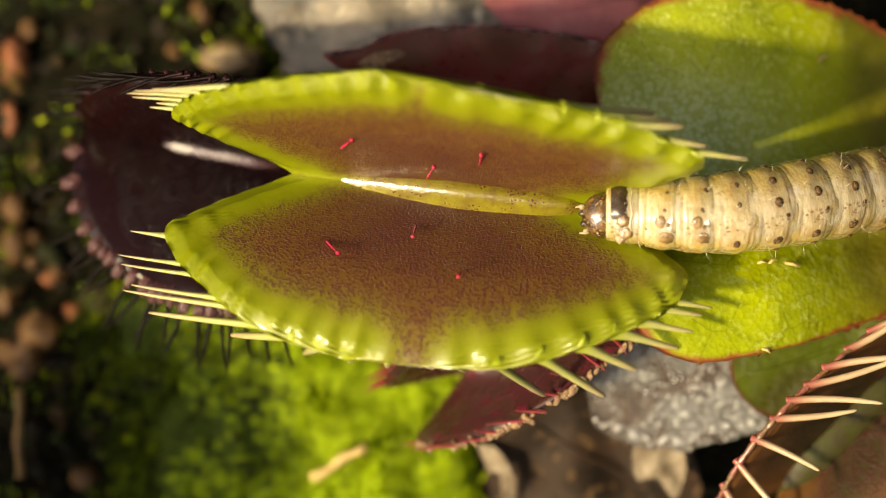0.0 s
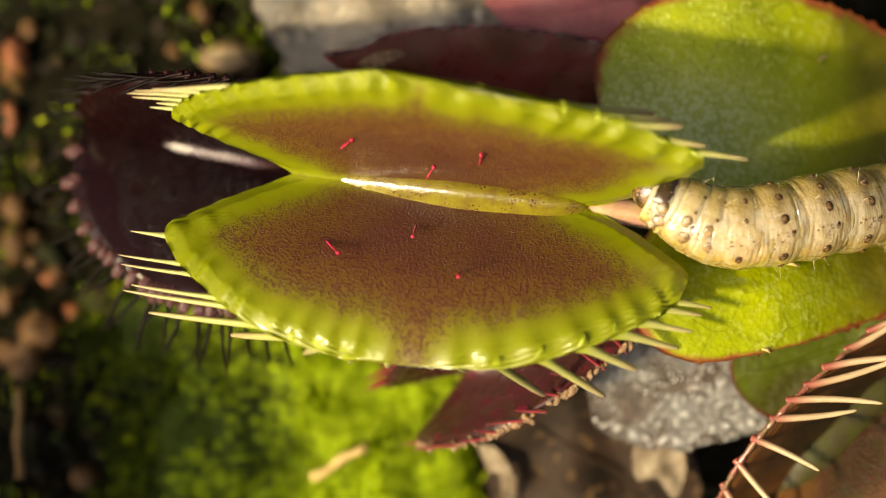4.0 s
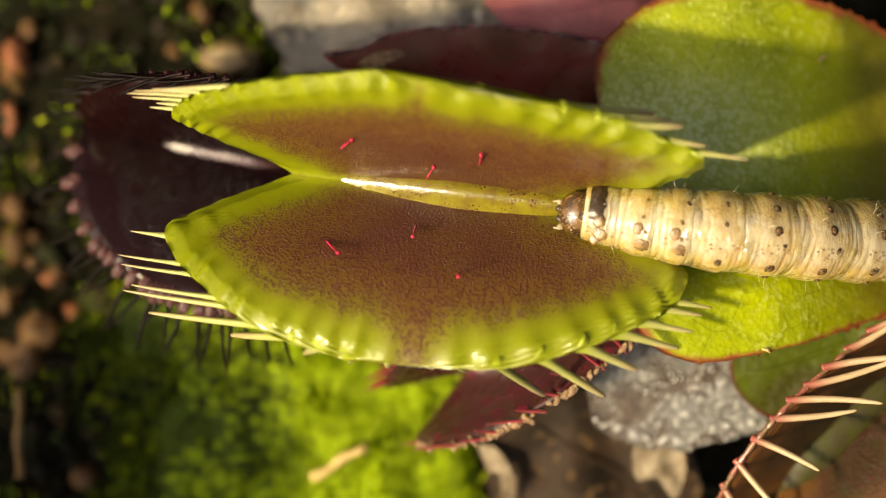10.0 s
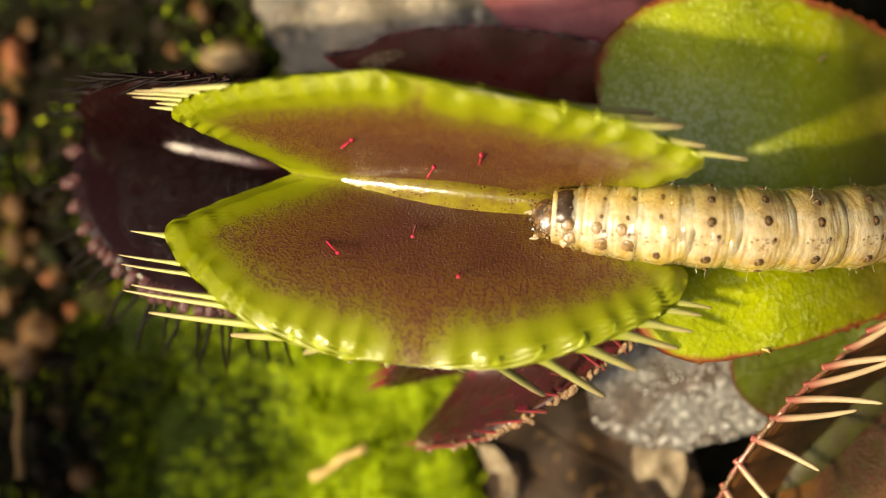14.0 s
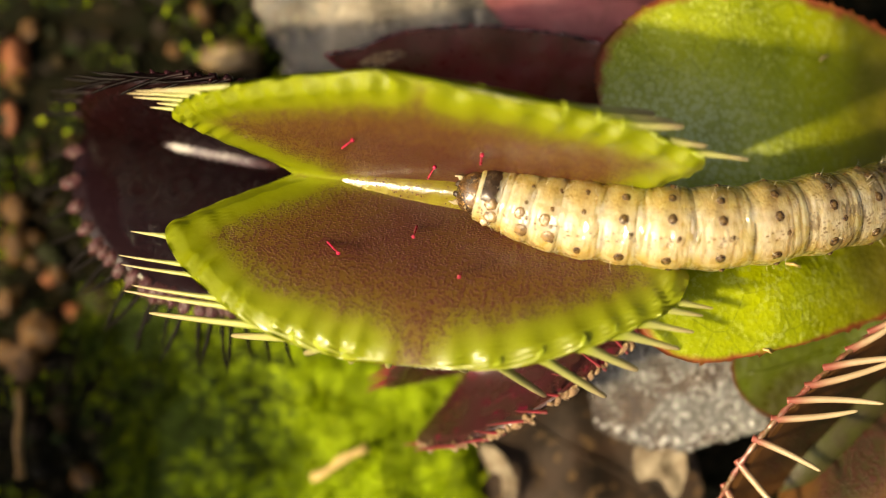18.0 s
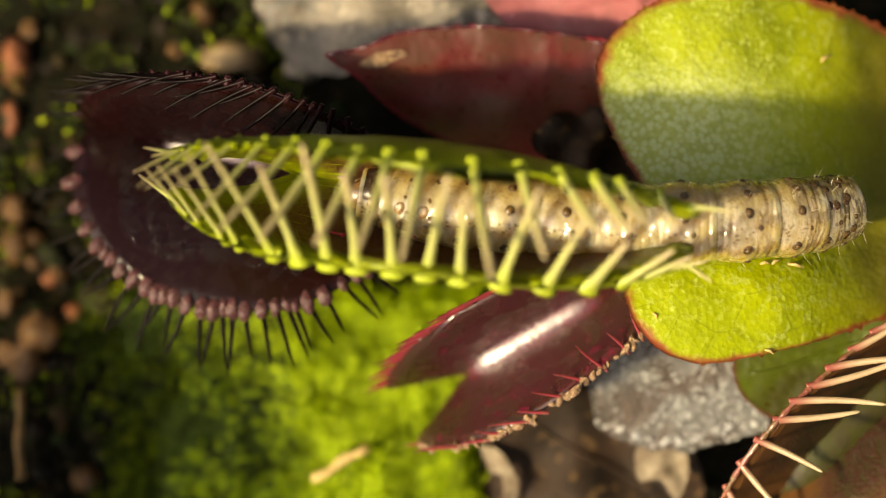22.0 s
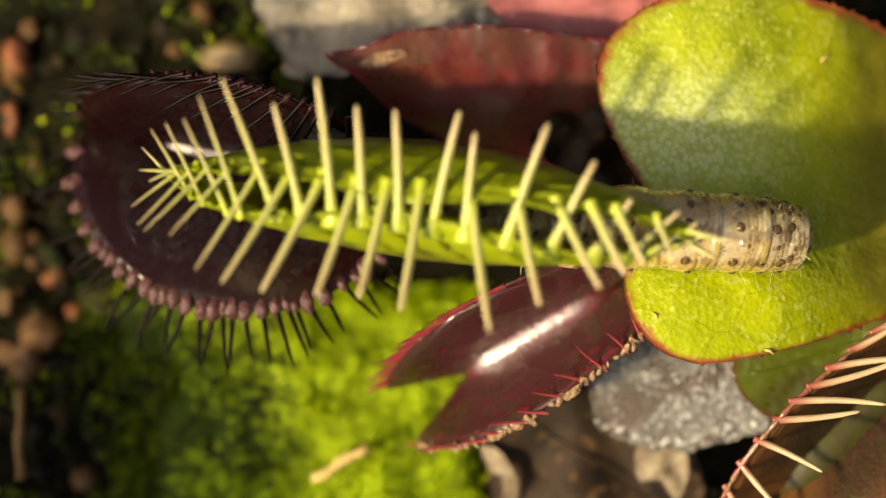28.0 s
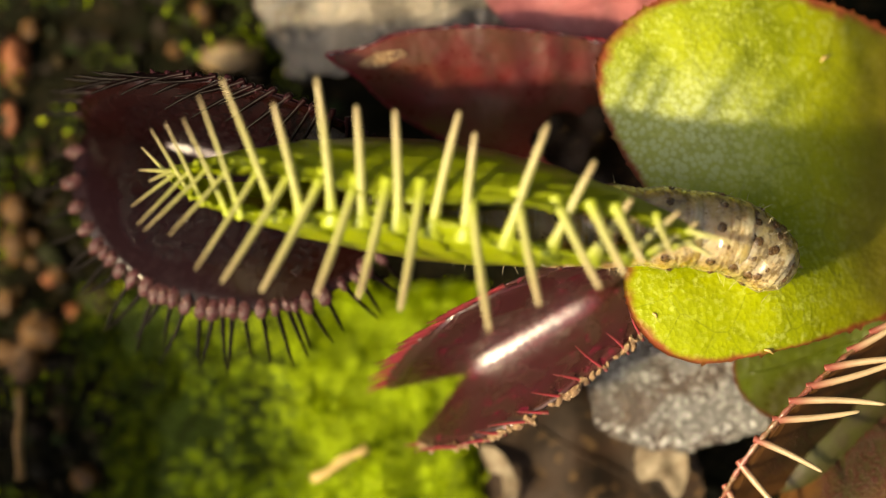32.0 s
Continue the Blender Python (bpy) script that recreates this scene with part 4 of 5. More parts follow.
leaf("dark_dry_leaf", "dark shrivelled leaf beside the stalk", M_BROWN,
     [(4.65, 6.29), (7.63, 7.48), (9.72, 6.59), (10.61, 3.61), (8.82, 3.01), (5.84, 4.2)], (7.93, 5.25), slope(*(7.93, 5.25), -4.6, 0, 0, 1.2, 0.6), 0.2, 0.3, 5, ((10.01, 5.69), (5.25, 5.04)))
SILVERY = leaf("silvery_leaf", "silvery grey papery dead leaf with ragged edge", M_SILVER,
     [(8.29, -4.77), (11.89, -3.87), (15.19, -5.68), (17, -9.13), (15.19, -10.03), (12.94, -10.63), (10.39, -10.33), (8.14, -9.43), (7.69, -7.18)], (12.19, -7.48), crinkled(slope(*(12.19, -7.48), -5.6, 0.05, 0.12, 0.4, 0.3)), 0.1, 0.3, 6, None, 64, 360)


def build_dew():
    """Small drops of dew along the silvery leaf's lower edge, and finer ones over its middle."""
    rnd = random.Random(77)
    height = crinkled(slope(12.19, -7.48, -5.6, 0.05, 0.12, 0.4, 0.3))
    for k in range(22):
        f = k / 21
        x, y = 8.0 + 8.2 * f + rnd.uniform(-0.15, 0.15), -9.0 - 1.3 * math.sin(math.pi * f) + rnd.uniform(-0.25, 0.35)
        r = rnd.uniform(0.09, 0.2)
        v, f_, a = ball((x, y, height(x, y) + r * 0.5), (r, r, r * 0.8), 10, 7)
        part("dew_drop", mesh("dew_drop", local(SILVERY, v), f_, M_DEW), SILVERY, "clear drop of dew")
    for k in range(130):
        x, y = rnd.gauss(13.3, 1.3), rnd.gauss(-7.0, 1.2)
        if not (9.5 < x < 15.8 and -9.7 < y < -4.8):
            continue
        r = rnd.uniform(0.04, 0.085)
        v, f_, a = ball((x, y, height(x, y) + r * 0.4), (r, r, r * 0.8), 8, 5)
        part("dew_drop", mesh("dew_drop", local(SILVERY, v), f_, M_DEW), SILVERY, "clear drop of dew")


build_dew()
leaf("brown_leaf", "brown decaying leaf lying on the soil", M_BROWN,
     [(2.93, -8.5), (5.97, -6.67), (10.24, -7.28), (13.29, -10.64), (13.9, -14.9), (9.63, -15.82), (3.54, -15.51), (2.32, -11.86)], (7.8, -11.25), slope(*(7.8, -11.25), -8.5, 0.0, 0.1, 1.2, 0.3), 0.05, 0.3, 7, ((12.68, -13.99), (4.45, -9.11)))
leaf("pale_scrap", "pale torn scrap of dead leaf", M_SCRAP,
     [(10.39, -10.18), (12.49, -10.33), (12.85, -11.68), (12.34, -13.33), (11.44, -12.28), (10.24, -12.13)], (11.59, -11.38), slope(*(11.59, -11.38), -6.3, 0, 0.1, 0.5, 0.8), 0.2, 0.2, 8)
leaf("pale_scrap", "pale torn scrap of dead leaf", M_SCRAP,
     [(2.01, -10.64), (3.23, -11.09), (3.84, -12.47), (3.69, -13.99), (3.23, -13.68), (3.08, -12.16), (2.32, -11.86)], (3.05, -12.01), slope(*(3.05, -12.01), -7.5, 0, 0, 0.5, 0.8), 0.1, 0.2, 9)
leaf("green_leaf", "deep green leaf half hidden under the stalk", M_PETIOLE_LOW,
     [(14.97, -5.89), (16.15, -3.52), (19.7, -2.93), (22.95, -3.52), (22.95, -5.89), (19.4, -7.66), (17.33, -8.84), (15.56, -7.66)], (18.52, -5.89), slope(*(18.52, -5.89), -3.5, 0, 0.2, 0.4), 0.08, 0.03, 10, ((22.36, -4.7), (15.85, -6.48)))
leaf("green_leaf", "pale green leaf behind the pink bristles", M_PETIOLE_LOW,
     [(21.06, -6.02), (23.48, -4.21), (27.71, -4.81), (27.71, -10.26), (23.48, -10.86), (21.36, -8.44)], (23.78, -7.53), slope(*(23.78, -7.53), -7, 0, 0.1, 0.4), 0.08, 0.03, 11)


def build_shade_leaf():
    """Unseen leaf added outside the view, cut to the shade wanted on the moss."""
    out = [(-35.4, -10.6), (-31.3, -11.1), (-28.2, -11.9), (-24.7, -15.3), (-23.2, -18.1), (-23.9, -20.7), (-25.4, -24.0), (-36.9, -25.4), (-43, -23), (-44, -15)]
    c = (-33.5, -17.5)
    tall = thing("shade_leaf", (*c, ground_height(*c)), "unseen broad leaf on a stalk, added to shade the moss", "leaf")
    v, f, a = sheet("blade", M_THICK_LEAF, out, c, slope(*c, 8.0, 0, 0, 0.5), 0.4, 14, 200, 0.08, 0.03, 12)
    part("blade", mesh("blade", local(tall, v), f, M_THICK_LEAF, None, {"edge": a}), tall)
    v, f, a = tube([(*c, -14), (c[0] - 0.5, c[1], -6), (c[0] - 0.3, c[1] - 0.2, 2), (*c, 7.8)], [1.2, 1.0, 0.9, 0.7], 12)
    part("stalk", mesh("stalk", local(tall, v), f, M_PETIOLE_LOW, None, {"edge": a}), tall)


build_shade_leaf()


# ---- grit, straws ----
def pebble(x, y, z, rx, ry, rz, mat, label, seed, name="pebble"):
    v, f, a = ball((0, 0, 0), (rx, ry, rz), 18, 12, 0.35, seed)
    lone(name, mesh(name, v, f, mat), (x, y, z), label, "stone", "grit on the soil")


for k, (x, y, r, q, mat, label) in enumerate((
        (*(-11.6, 10.7), 1.7, 0.95, M_AMBER, "rounded amber-coloured stone in the soil"), (*(-23.94, 10.39), 0.8, 1.5, M_RUSTY, "orange-brown piece of grit"),
        (*(-24.09, 7.3), 0.5, 0.9, M_RUSTY, "orange-brown piece of grit"), (*(-23.78, 2.2), 0.8, 0.8, M_TAN, "pale tan piece of grit"),
        (*(-23.88, 0.34), 0.8, 1.2, M_TAN, "pale tan piece of grit"), (*(-22.39, -4.61), 1.3, 1.1, M_TAN, "pale tan piece of grit"),
        (*(-23.3, -6.26), 1.0, 1.1, M_TAN, "crumbly brown lump of bark"), (*(-20.06, -12.74), 0.7, 0.7, M_TAN, "pale tan piece of grit"),
        (*(-7.86, 10.39), 1.2, 0.9, M_GREY_LEAF, "rounded pale grey stone"), (*(-18.99, -2.75), 1.2, 0.9, M_BROWN, "crumbly brown lump of bark"))):
    pebble(x, y, ground_height(x, y) + 0.5 * min(r, q), r, q, min(r, q) * 0.9, mat, label, k + 1)


rnd = random.Random(31)
for k in range(16):
    x, y = rnd.uniform(-26, -11), rnd.uniform(-8, 14)
    r = rnd.uniform(0.25, 0.7)
    mat, label = rnd.choice(((M_TAN, "small pale tan grit in the soil"), (M_TAN, "small pale tan grit in the soil"), (M_TAN, "small brown crumb of bark"), (M_RUSTY, "small orange-brown grit in the soil")))
    pebble(x, y, ground_height(x, y) + 0.5 * r, r, r * rnd.uniform(0.7, 1.2), r * 0.9, mat, label, k + 40)


def straw(a, b, r, label, mat=M_STRAW):
    pts = [D(a) + (D(b) - D(a)) * (k / 8) + D((0.06 * math.sin(k), 0.06 * math.cos(k * 1.3), 0)) for k in range(9)]
    c = pts[4].copy()
    v, f, s = tube([p - c for p in pts], [r * (0.8 + 0.2 * math.sin(k * 1.7)) for k in range(9)], 10)
    lone("straw", mesh("straw", v, f, mat), c, label, "straw", "straws on the moss")


straw((-7.18, -12.5, -9), (-4.26, -10.68, -8.6), 0.3, "short dry straw lying on moss")
straw((-23.14, -7.67, -9.5), (-23.11, -12.45, -9.5), 0.28, "golden straw half sunk in the soil", M_DARK_STRAW)


def crumb(x, y, z, ln, turn, label):
    v, f, a = tube([(-ln / 2, 0, 0), (0, 0.08, 0.03), (ln / 2, 0, 0)], [0.05, 0.09, 0.03], 7)
    ob = lone("crumb", mesh("crumb", v, f, M_STRAW), (x, y, z), label, "crumb", "crumbs on the leaf stalk")
    ob.rotation_euler = (0, 0, radians(turn))


for x, y, ln, turn in ((*(17.68, -0.82), 0.8, -12), (*(16.66, -0.65), 0.5, 30), (*(16.1, -0.71), 0.5, 5), (*(10.43, -3.29), 0.3, -50), (*(16.24, -5.13), 0.5, -25), (*(19.72, 9.89), 0.6, 35)):
    crumb(x, y, petiole_height(x, y) + 0.06, ln, turn, "tiny pale crumb on the green leaf stalk")


# ---- moss and crumbs ----
def build_moss():
    rnd = random.Random(5)
    verts, faces = [], []
    spots = []
    while len(spots) < 15000:
        x, y = rnd.uniform(-21, 4), rnd.uniform(-16, -2)
        edge = noise.noise(D((x * 0.18, y * 0.18, 2)))
        if x < -18.5 + 3.5 * edge + 2.5 * noise.noise(D((x * 0.7, y * 0.7, 5))):
            continue
        if x < -9 + 2 * edge and rnd.random() < 0.6:
            continue
        if (x + 11.5) / 12 < -1 + 0.5 * edge or (x - 1) > 1.5 * edge + 0.15 * (y + 8):
            if rnd.random() < 0.93:
                continue
        spots.append((x, y))
    while len(spots) < 16200:
        x, y = rnd.uniform(-27, -8), rnd.uniform(-16, 15)
        if noise.noise(D((x * 0.3, y * 0.3, 12))) > 0.05:
            spots.append((x, y))
    # the cushion under the leaflets
    xs, ys = np.linspace(-24, 5, 90), np.linspace(-17, -1, 60)
    for y in ys:
        for x in xs:
            h = 1.25 + 0.6 * noise.noise(D((x * 0.35, y * 0.35, 7))) + 0.3 * noise.noise(D((x, y, 1))) + 0.15 * noise.noise(D((x * 3, y * 3, 1)))
            edge = noise.noise(D((x * 0.2, y * 0.2, 2)))
            h -= 4 * ease(x, 0.5 + 2 * edge, 3) + 4 * ease(-x, 15.5 - 4 * edge, 19.5 - 4 * edge) + 4 * ease(y, -3, -1)
            verts.append(D((x, y, ground_height(x, y) + h)))
    faces += [(j * 90 + i, j * 90 + i + 1, (j + 1) * 90 + i + 1, (j + 1) * 90 + i) for j in range(59) for i in range(89)]
    for x, y in spots:
        lump = 0.9 * noise.noise(D((x * 0.35, y * 0.35, 7))) + 0.4 * noise.noise(D((x, y, 1)))
        z = ground_height(x, y) + max(0, 0.9 + lump) * rnd.uniform(0.7, 1.1)
        c = D((x, y, z))
        d = D((rnd.gauss(0, 0.7), rnd.gauss(0, 0.7), 0.7)).normalized()
        w = d.cross(D((rnd.gauss(0, 1), rnd.gauss(0, 1), 0.2))).normalized() * rnd.uniform(0.07, 0.14)
        ln = rnd.uniform(0.35, 0.75)
        n = d.cross(w).normalized() * 0.08
        o = len(verts)
        verts += [c - d * 0.2, c + w + d * ln * 0.35 + n, c - w + d * ln * 0.35 + n, c + d * ln - n]
        faces += [(o, o + 1, o + 3), (o, o + 3, o + 2)]
    # shade painted into the cushion's colour: darker towards the bare soil, bright beside the traps
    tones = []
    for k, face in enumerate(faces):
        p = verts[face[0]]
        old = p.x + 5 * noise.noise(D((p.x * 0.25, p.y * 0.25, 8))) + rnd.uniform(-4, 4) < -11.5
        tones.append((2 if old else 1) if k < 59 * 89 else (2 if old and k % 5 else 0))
    ob = new("moss", mesh("moss", verts, faces, [M_MOSS, M_MOSS_BED, M_MOSS_SHADED], tones, smooth=False))
    tagged(ob, "bright green cushion of moss on damp soil", "moss", kind="stuff")


def build_crumbs():
    rnd = random.Random(9)
    pieces = []
    for k in range(900):
        x = rnd.uniform(-28, 28) if k % 3 == 0 else rnd.uniform(-28, -10)
        y = rnd.uniform(-17, 17)
        r = rnd.uniform(0.15, 0.75) * (0.6 + 0.4 * rnd.random())
        pieces.append(ball((x, y, ground_height(x, y) + r * 0.3), (r, r * rnd.uniform(0.6, 1), r * 0.8), 7, 5, 0.5, k))
    v, f, a = join(*pieces)
    ob = new("soil_crumbs", mesh("soil_crumbs", v, f, M_CRUMB))
    tagged(ob, "loose crumbs of peat and grit", "soil", kind="stuff")


build_moss()
build_crumbs()


# ---- the caterpillar ----
RADII = [1.05, 1.42, 1.68, 1.85, 1.96, 2.05, 2.08, 2.08, 2.05, 2.0, 1.93, 1.86, 1.74, 1.48]
SEGMENTS = []


def barrel(radius, half, taper=1.0, front=0.86, rearward=0.86, folds=0.03, seed=0):
    """A body ring along x: rounded, finely folded, a little flat underneath."""
    rows, seg = 40, 44
    verts, faces, groove = [], [], []
    for i in range(rows + 1):
        f = -1 + 2 * i / rows
        end = front if f < 0 else rearward
        base = radius * (1 + (taper - 1) * (f * 0.5 + 0.5))
        rr = base * (end + (1 - end) * (1 - abs(f) ** 2.6)) * (1 if abs(f) < 0.96 else 0.93)
        for k in range(seg):
            w = 2 * math.pi * k / seg
            x = f * half
            around = D((math.cos(w), math.sin(w), seed * 3.1))
            warp = f + 0.10 * noise.noise(around * 1.2 + D((0, 0, 4)))
            fold = 0.0
            for at, wide, deep_ in ((-0.72, 0.05, 0.8), (-0.5, 0.04, 0.5), (0.16, 0.035, 0.4), (0.3, 0.045, 0.8), (0.44, 0.04, 0.9), (0.57, 0.04, 0.8), (0.7, 0.04, 0.9)):
                mask = max(0, min(1, 0.55 + 1.7 * noise.noise(around * 1.5 + D((at * 9, 0, 1)))))
                fold -= folds * deep_ * mask * math.exp(-((warp - at) / wide) ** 2)
            groove.append(min(1, -fold / folds + 0.6 * max(0, abs(f) - 0.8) / 0.2))
            fold += 0.016 * noise.noise(D((x * 1.1, 0, 5)) + around * 1.6) + 0.008 * noise.noise(D((x * 2.6, 0, 9)) + around * 3)
            bulge = 0.05 * math.exp(-((abs(math.sin(w)) - 0.9) / 0.22) ** 2) * math.exp(-(f / 0.42) ** 2)
            bulge += 0.03 * math.exp(-((w - 0.5) / 0.5) ** 2 - ((f + 0.25) / 0.3) ** 2) + 0.03 * math.exp(-((w - 5.8) / 0.5) ** 2 - ((f - 0.2) / 0.3) ** 2)
            q = rr * (1 + fold + bulge)
            y, z = q * math.sin(w), q * math.cos(w) * (0.9 if math.cos(w) < 0 else 0.97)
            verts.append((x, y, z))
    for i in range(rows):
        for k in range(seg):
            j = (k + 1) % seg
            faces.append((i * seg + k, i * seg + j, (i + 1) * seg + j, (i + 1) * seg + k))
    faces.append(tuple(range(seg))[::-1])
    faces.append(tuple(rows * seg + k for k in range(seg)))
    return verts, faces, groove


def on_ring(radius, angle, x):
    a = radians(angle)
    return D((x, radius * math.sin(a), radius * math.cos(a) * 0.97))


def plate(spot, angle, s, flat, seed=0):
    """A flat round plate that lies on the skin at an angle round the body."""
    v, f, a = ball((0, 0, 0), (s, s * 1.05, s * flat), 12, 7, 0.15, seed)
    m = Matrix.Rotation(-radians(angle), 3, "X")
    return [m @ p + spot for p in v], f, a


def build_caterpillar():
    grub = thing("caterpillar", (0, 0, 3.0), "plump cream-yellow caterpillar with brown dots, crawling into the trap", "caterpillar")
    rnd = random.Random(21)
    for k, r in enumerate(RADII):
        if k == 0:
            v, f, a = ball((-0.75, 0, 0), (1.02, 1.12, 1.05), 28, 18, 0.03, 2)
            ob = part("head", mesh("head", v, f, M_HEAD), grub, "glossy dark brown head capsule")
            for y in (-0.5, 0.5):
                v, f, a = ball((-1.6, y * 0.5, 0.15), (0.28, 0.2, 0.22), 10, 8, 0.2, 4)
                part("mandible", mesh("mandible", v, f, M_SHIELD), ob)
            for y in (-0.62, 0.55):
                v, f, a = join(tube([(-1.35, y, 0.0), (-1.7, y * 1.15, 0.05), (-2.0, y * 1.1, 0.0)], [0.12, 0.09, 0.04], 8), ball((-1.65, y, 0.0), (0.16, 0.14, 0.14), 8, 6))
                part("antenna", mesh("antenna", v, f, M_PALE), ob, "pale stubby feeler")
            v, f, a = join(*[ball(on_ring(1.08, w, x), (0.07, 0.07, 0.05), 8, 6) for w, x in ((-48, -1.1), (34, -0.7))])
            part("eyes", mesh("eyes", v, f, M_PALE), ob, "tiny pale eyelets")
            v, f, a = tube([on_ring(1.06, -14, -0.6) + D((0.13 * math.cos(q * 0.5236), 0.13 * math.sin(q * 0.5236), 0)) for q in range(13)], [0.035] * 13, 6)
            part("eye_ring", mesh("eye_ring", v, f, M_PALE), ob, "pale ring round one eyelet")
        else:
            half = 1.35 if k < 4 else (1.74 if k < 11 else (1.25 if k < 13 else 0.95))
            if k == 13:
                v, f, a = ball((0, 0, 0), (1.15, r, r * 0.95), 28, 18, 0.05, 5)
                a = [0.0] * len(v)
            else:
                v, f, a = barrel(r, half, 1.0 if k > 4 else 1.05, 0.925, 0.925, 0.02 if k > 10 else 0.055 if k > 3 else 0.07, k)
                if k > 10:
                    a = [0.0] * len(v)
            ob = part("body_ring", mesh("body_ring", v, f, M_GRUB_REAR if k > 10 else M_GRUB_MID if k > 8 else M_GRUB, None, {"groove": a}), grub)
            dots = []
            if k == 2 or k == 3:
                dots = [(-42, 0.0, 0.25), (-12, -0.3, 0.2), (5, -0.1, 0.12), (-18, 0.1, 0.14), (38, 0.1, 0.13)]
            elif k > 3:
                dots = [(42, 0.05, 0.15), (9, 0.0, 0.16), (-49, -0.1, 0.17), (-16, 0.45, 0.09), (72, 0.1, 0.12), (-76, 0.15, 0.12)]
                if k > 10:
                    dots += [(rnd.uniform(-70, 70), rnd.uniform(-0.6, 0.6), rnd.uniform(0.08, 0.17)) for _ in range(5)]
            pieces, warts, cores = [], [], []
            for w, x, s in dots:
                w += rnd.uniform(-4, 4)
                rr = r * (1.0 + 0.05 * math.exp(-((abs(math.sin(radians(w))) - 0.9) / 0.22) ** 2) if k < 13 else 0.9)
                spot = on_ring(rr, w, x + rnd.uniform(-0.08, 0.08))
                s *= 1.6
                (warts if s > 0.3 else pieces).append(plate(spot, w, s, 0.28, k))
                if 0.15 < s < 0.3 and k < 11:
                    cores.append(plate(on_ring(rr + s * 0.34, w, spot.x), w, s * 0.5, 0.25))
            for v, f, a in pieces:
                part("dot", mesh("dot", v, f, M_SPOT), ob, "small dark brown bristle plate")
            for v, f, a in cores:
                part("dot_centre", mesh("dot_centre", v, f, M_CORE), ob, "amber centre of a dot")
            for v, f, a in warts:
                part("wart", mesh("wart", v, f, M_WART), ob, "shiny yellow-brown wart")
            if k == 1:
                shield_v, shield_f = [], []
                for i in range(9):
                    for j in range(25):
                        w = -14 + 84 * j / 24
                        x = -1.12 + (0.78 + 0.04 * math.sin(j * 0.9)) * i / 8
                        lift = 1.0 + 0.05 * math.sin(math.pi * i / 8) - 0.07 * (abs(w - 28) / 42) ** 6
                        shield_v.append(on_ring(1.53 * lift - 0.13 * (8 - i) / 8, w, x))
                shield_f = [(i * 25 + j, i * 25 + j + 1, (i + 1) * 25 + j + 1, (i + 1) * 25 + j) for i in range(8) for j in range(24)]
                part("neck_shield", mesh("neck_shield", shield_v, shield_f, M_SHIELD), ob, "glossy black-brown neck shield")
                for w, x, s in ((-14, -0.5, 0.32), (-40, -0.35, 0.36), (-60, -0.6, 0.28)):
                    v, f, a = ball(on_ring(1.38, w, x), (s, s * 1.2, s * 0.6), 14, 9, 0.3, k)
                    part("wart", mesh("wart", v, f, M_WART), ob, "shiny yellow-brown wart")
                v, f, a = tube([on_ring(1.48, -56 + 112 * j / 16, -0.12 + 0.05 * math.sin(j)) for j in range(17)], [0.045] * 17, 8)
                part("collar", mesh("collar", v, f, M_COLLAR), ob, "pale collar fold")
            if k in (1, 2, 3):
                for y in (-1, 1):
                    v, f, a = tube([(0, y * r * 0.55, -r * 0.6), (-0.15, y * r * 0.7, -r * 0.95), (-0.3, y * r * 0.6, -r * 1.1)], [0.28, 0.2, 0.06], 8)
                    part("leg", mesh("leg", v, f, M_HEAD), ob)
            if k in (6, 7, 8, 9, 13):
                for y in (-1, 1):
                    v, f, a = tube([(0, y * r * 0.5, -r * 0.5), (0, y * r * 0.66, -r * 0.85), (0, y * r * 0.68, -r * 1.05)], [0.5, 0.4, 0.3], 10)
                    part("proleg", mesh("proleg", v, f, M_GRUB), ob)
            hairs = []
            for _ in range(7):
                w, x = rnd.uniform(-100, 100), rnd.uniform(-0.6, 0.6)
                a0 = on_ring(r * 0.98, w, x)
                d = on_ring(1, w, rnd.uniform(-0.5, 0.5))
                le = rnd.uniform(0.3, 0.8)
                hairs.append(tube([a0, a0 + d * le * 0.5, a0 + d * le + D((0.1, 0, 0))], [0.012, 0.009, 0.004], 4))
            v, f, a = join(*hairs)
            part("bristles", mesh("bristles", v, f, M_GLASSY), ob, "fine translucent bristles")
        SEGMENTS.append((ob, k))
    return grub


build_caterpillar()


# ---- what moves ----
def shut_share(t):
    return float(np.interp(t, (0, 21.25, 21.4, 21.5, 21.6, 21.7, 21.8, 21.9, 22, 22.2, 22.5, 23, 24, 25, 26.5, 28, 32),
                           (0, 0, 0.03, 0.1, 0.34, 0.55, 0.63, 0.68, 0.71, 0.75, 0.79, 0.84, 0.91, 0.95, 0.98, 1, 1)))


def rim_way(u, flip):
    """The rim's direction at u, in the lobe's own plane."""
    a, b = rim_spot(u - 0.35, MAIN_RIM[flip]), rim_spot(u + 0.35, MAIN_RIM[flip])
    d = D((0.7, b - a, 0)).normalized()
    return D((-d.x, d.y, 0)) if flip else d


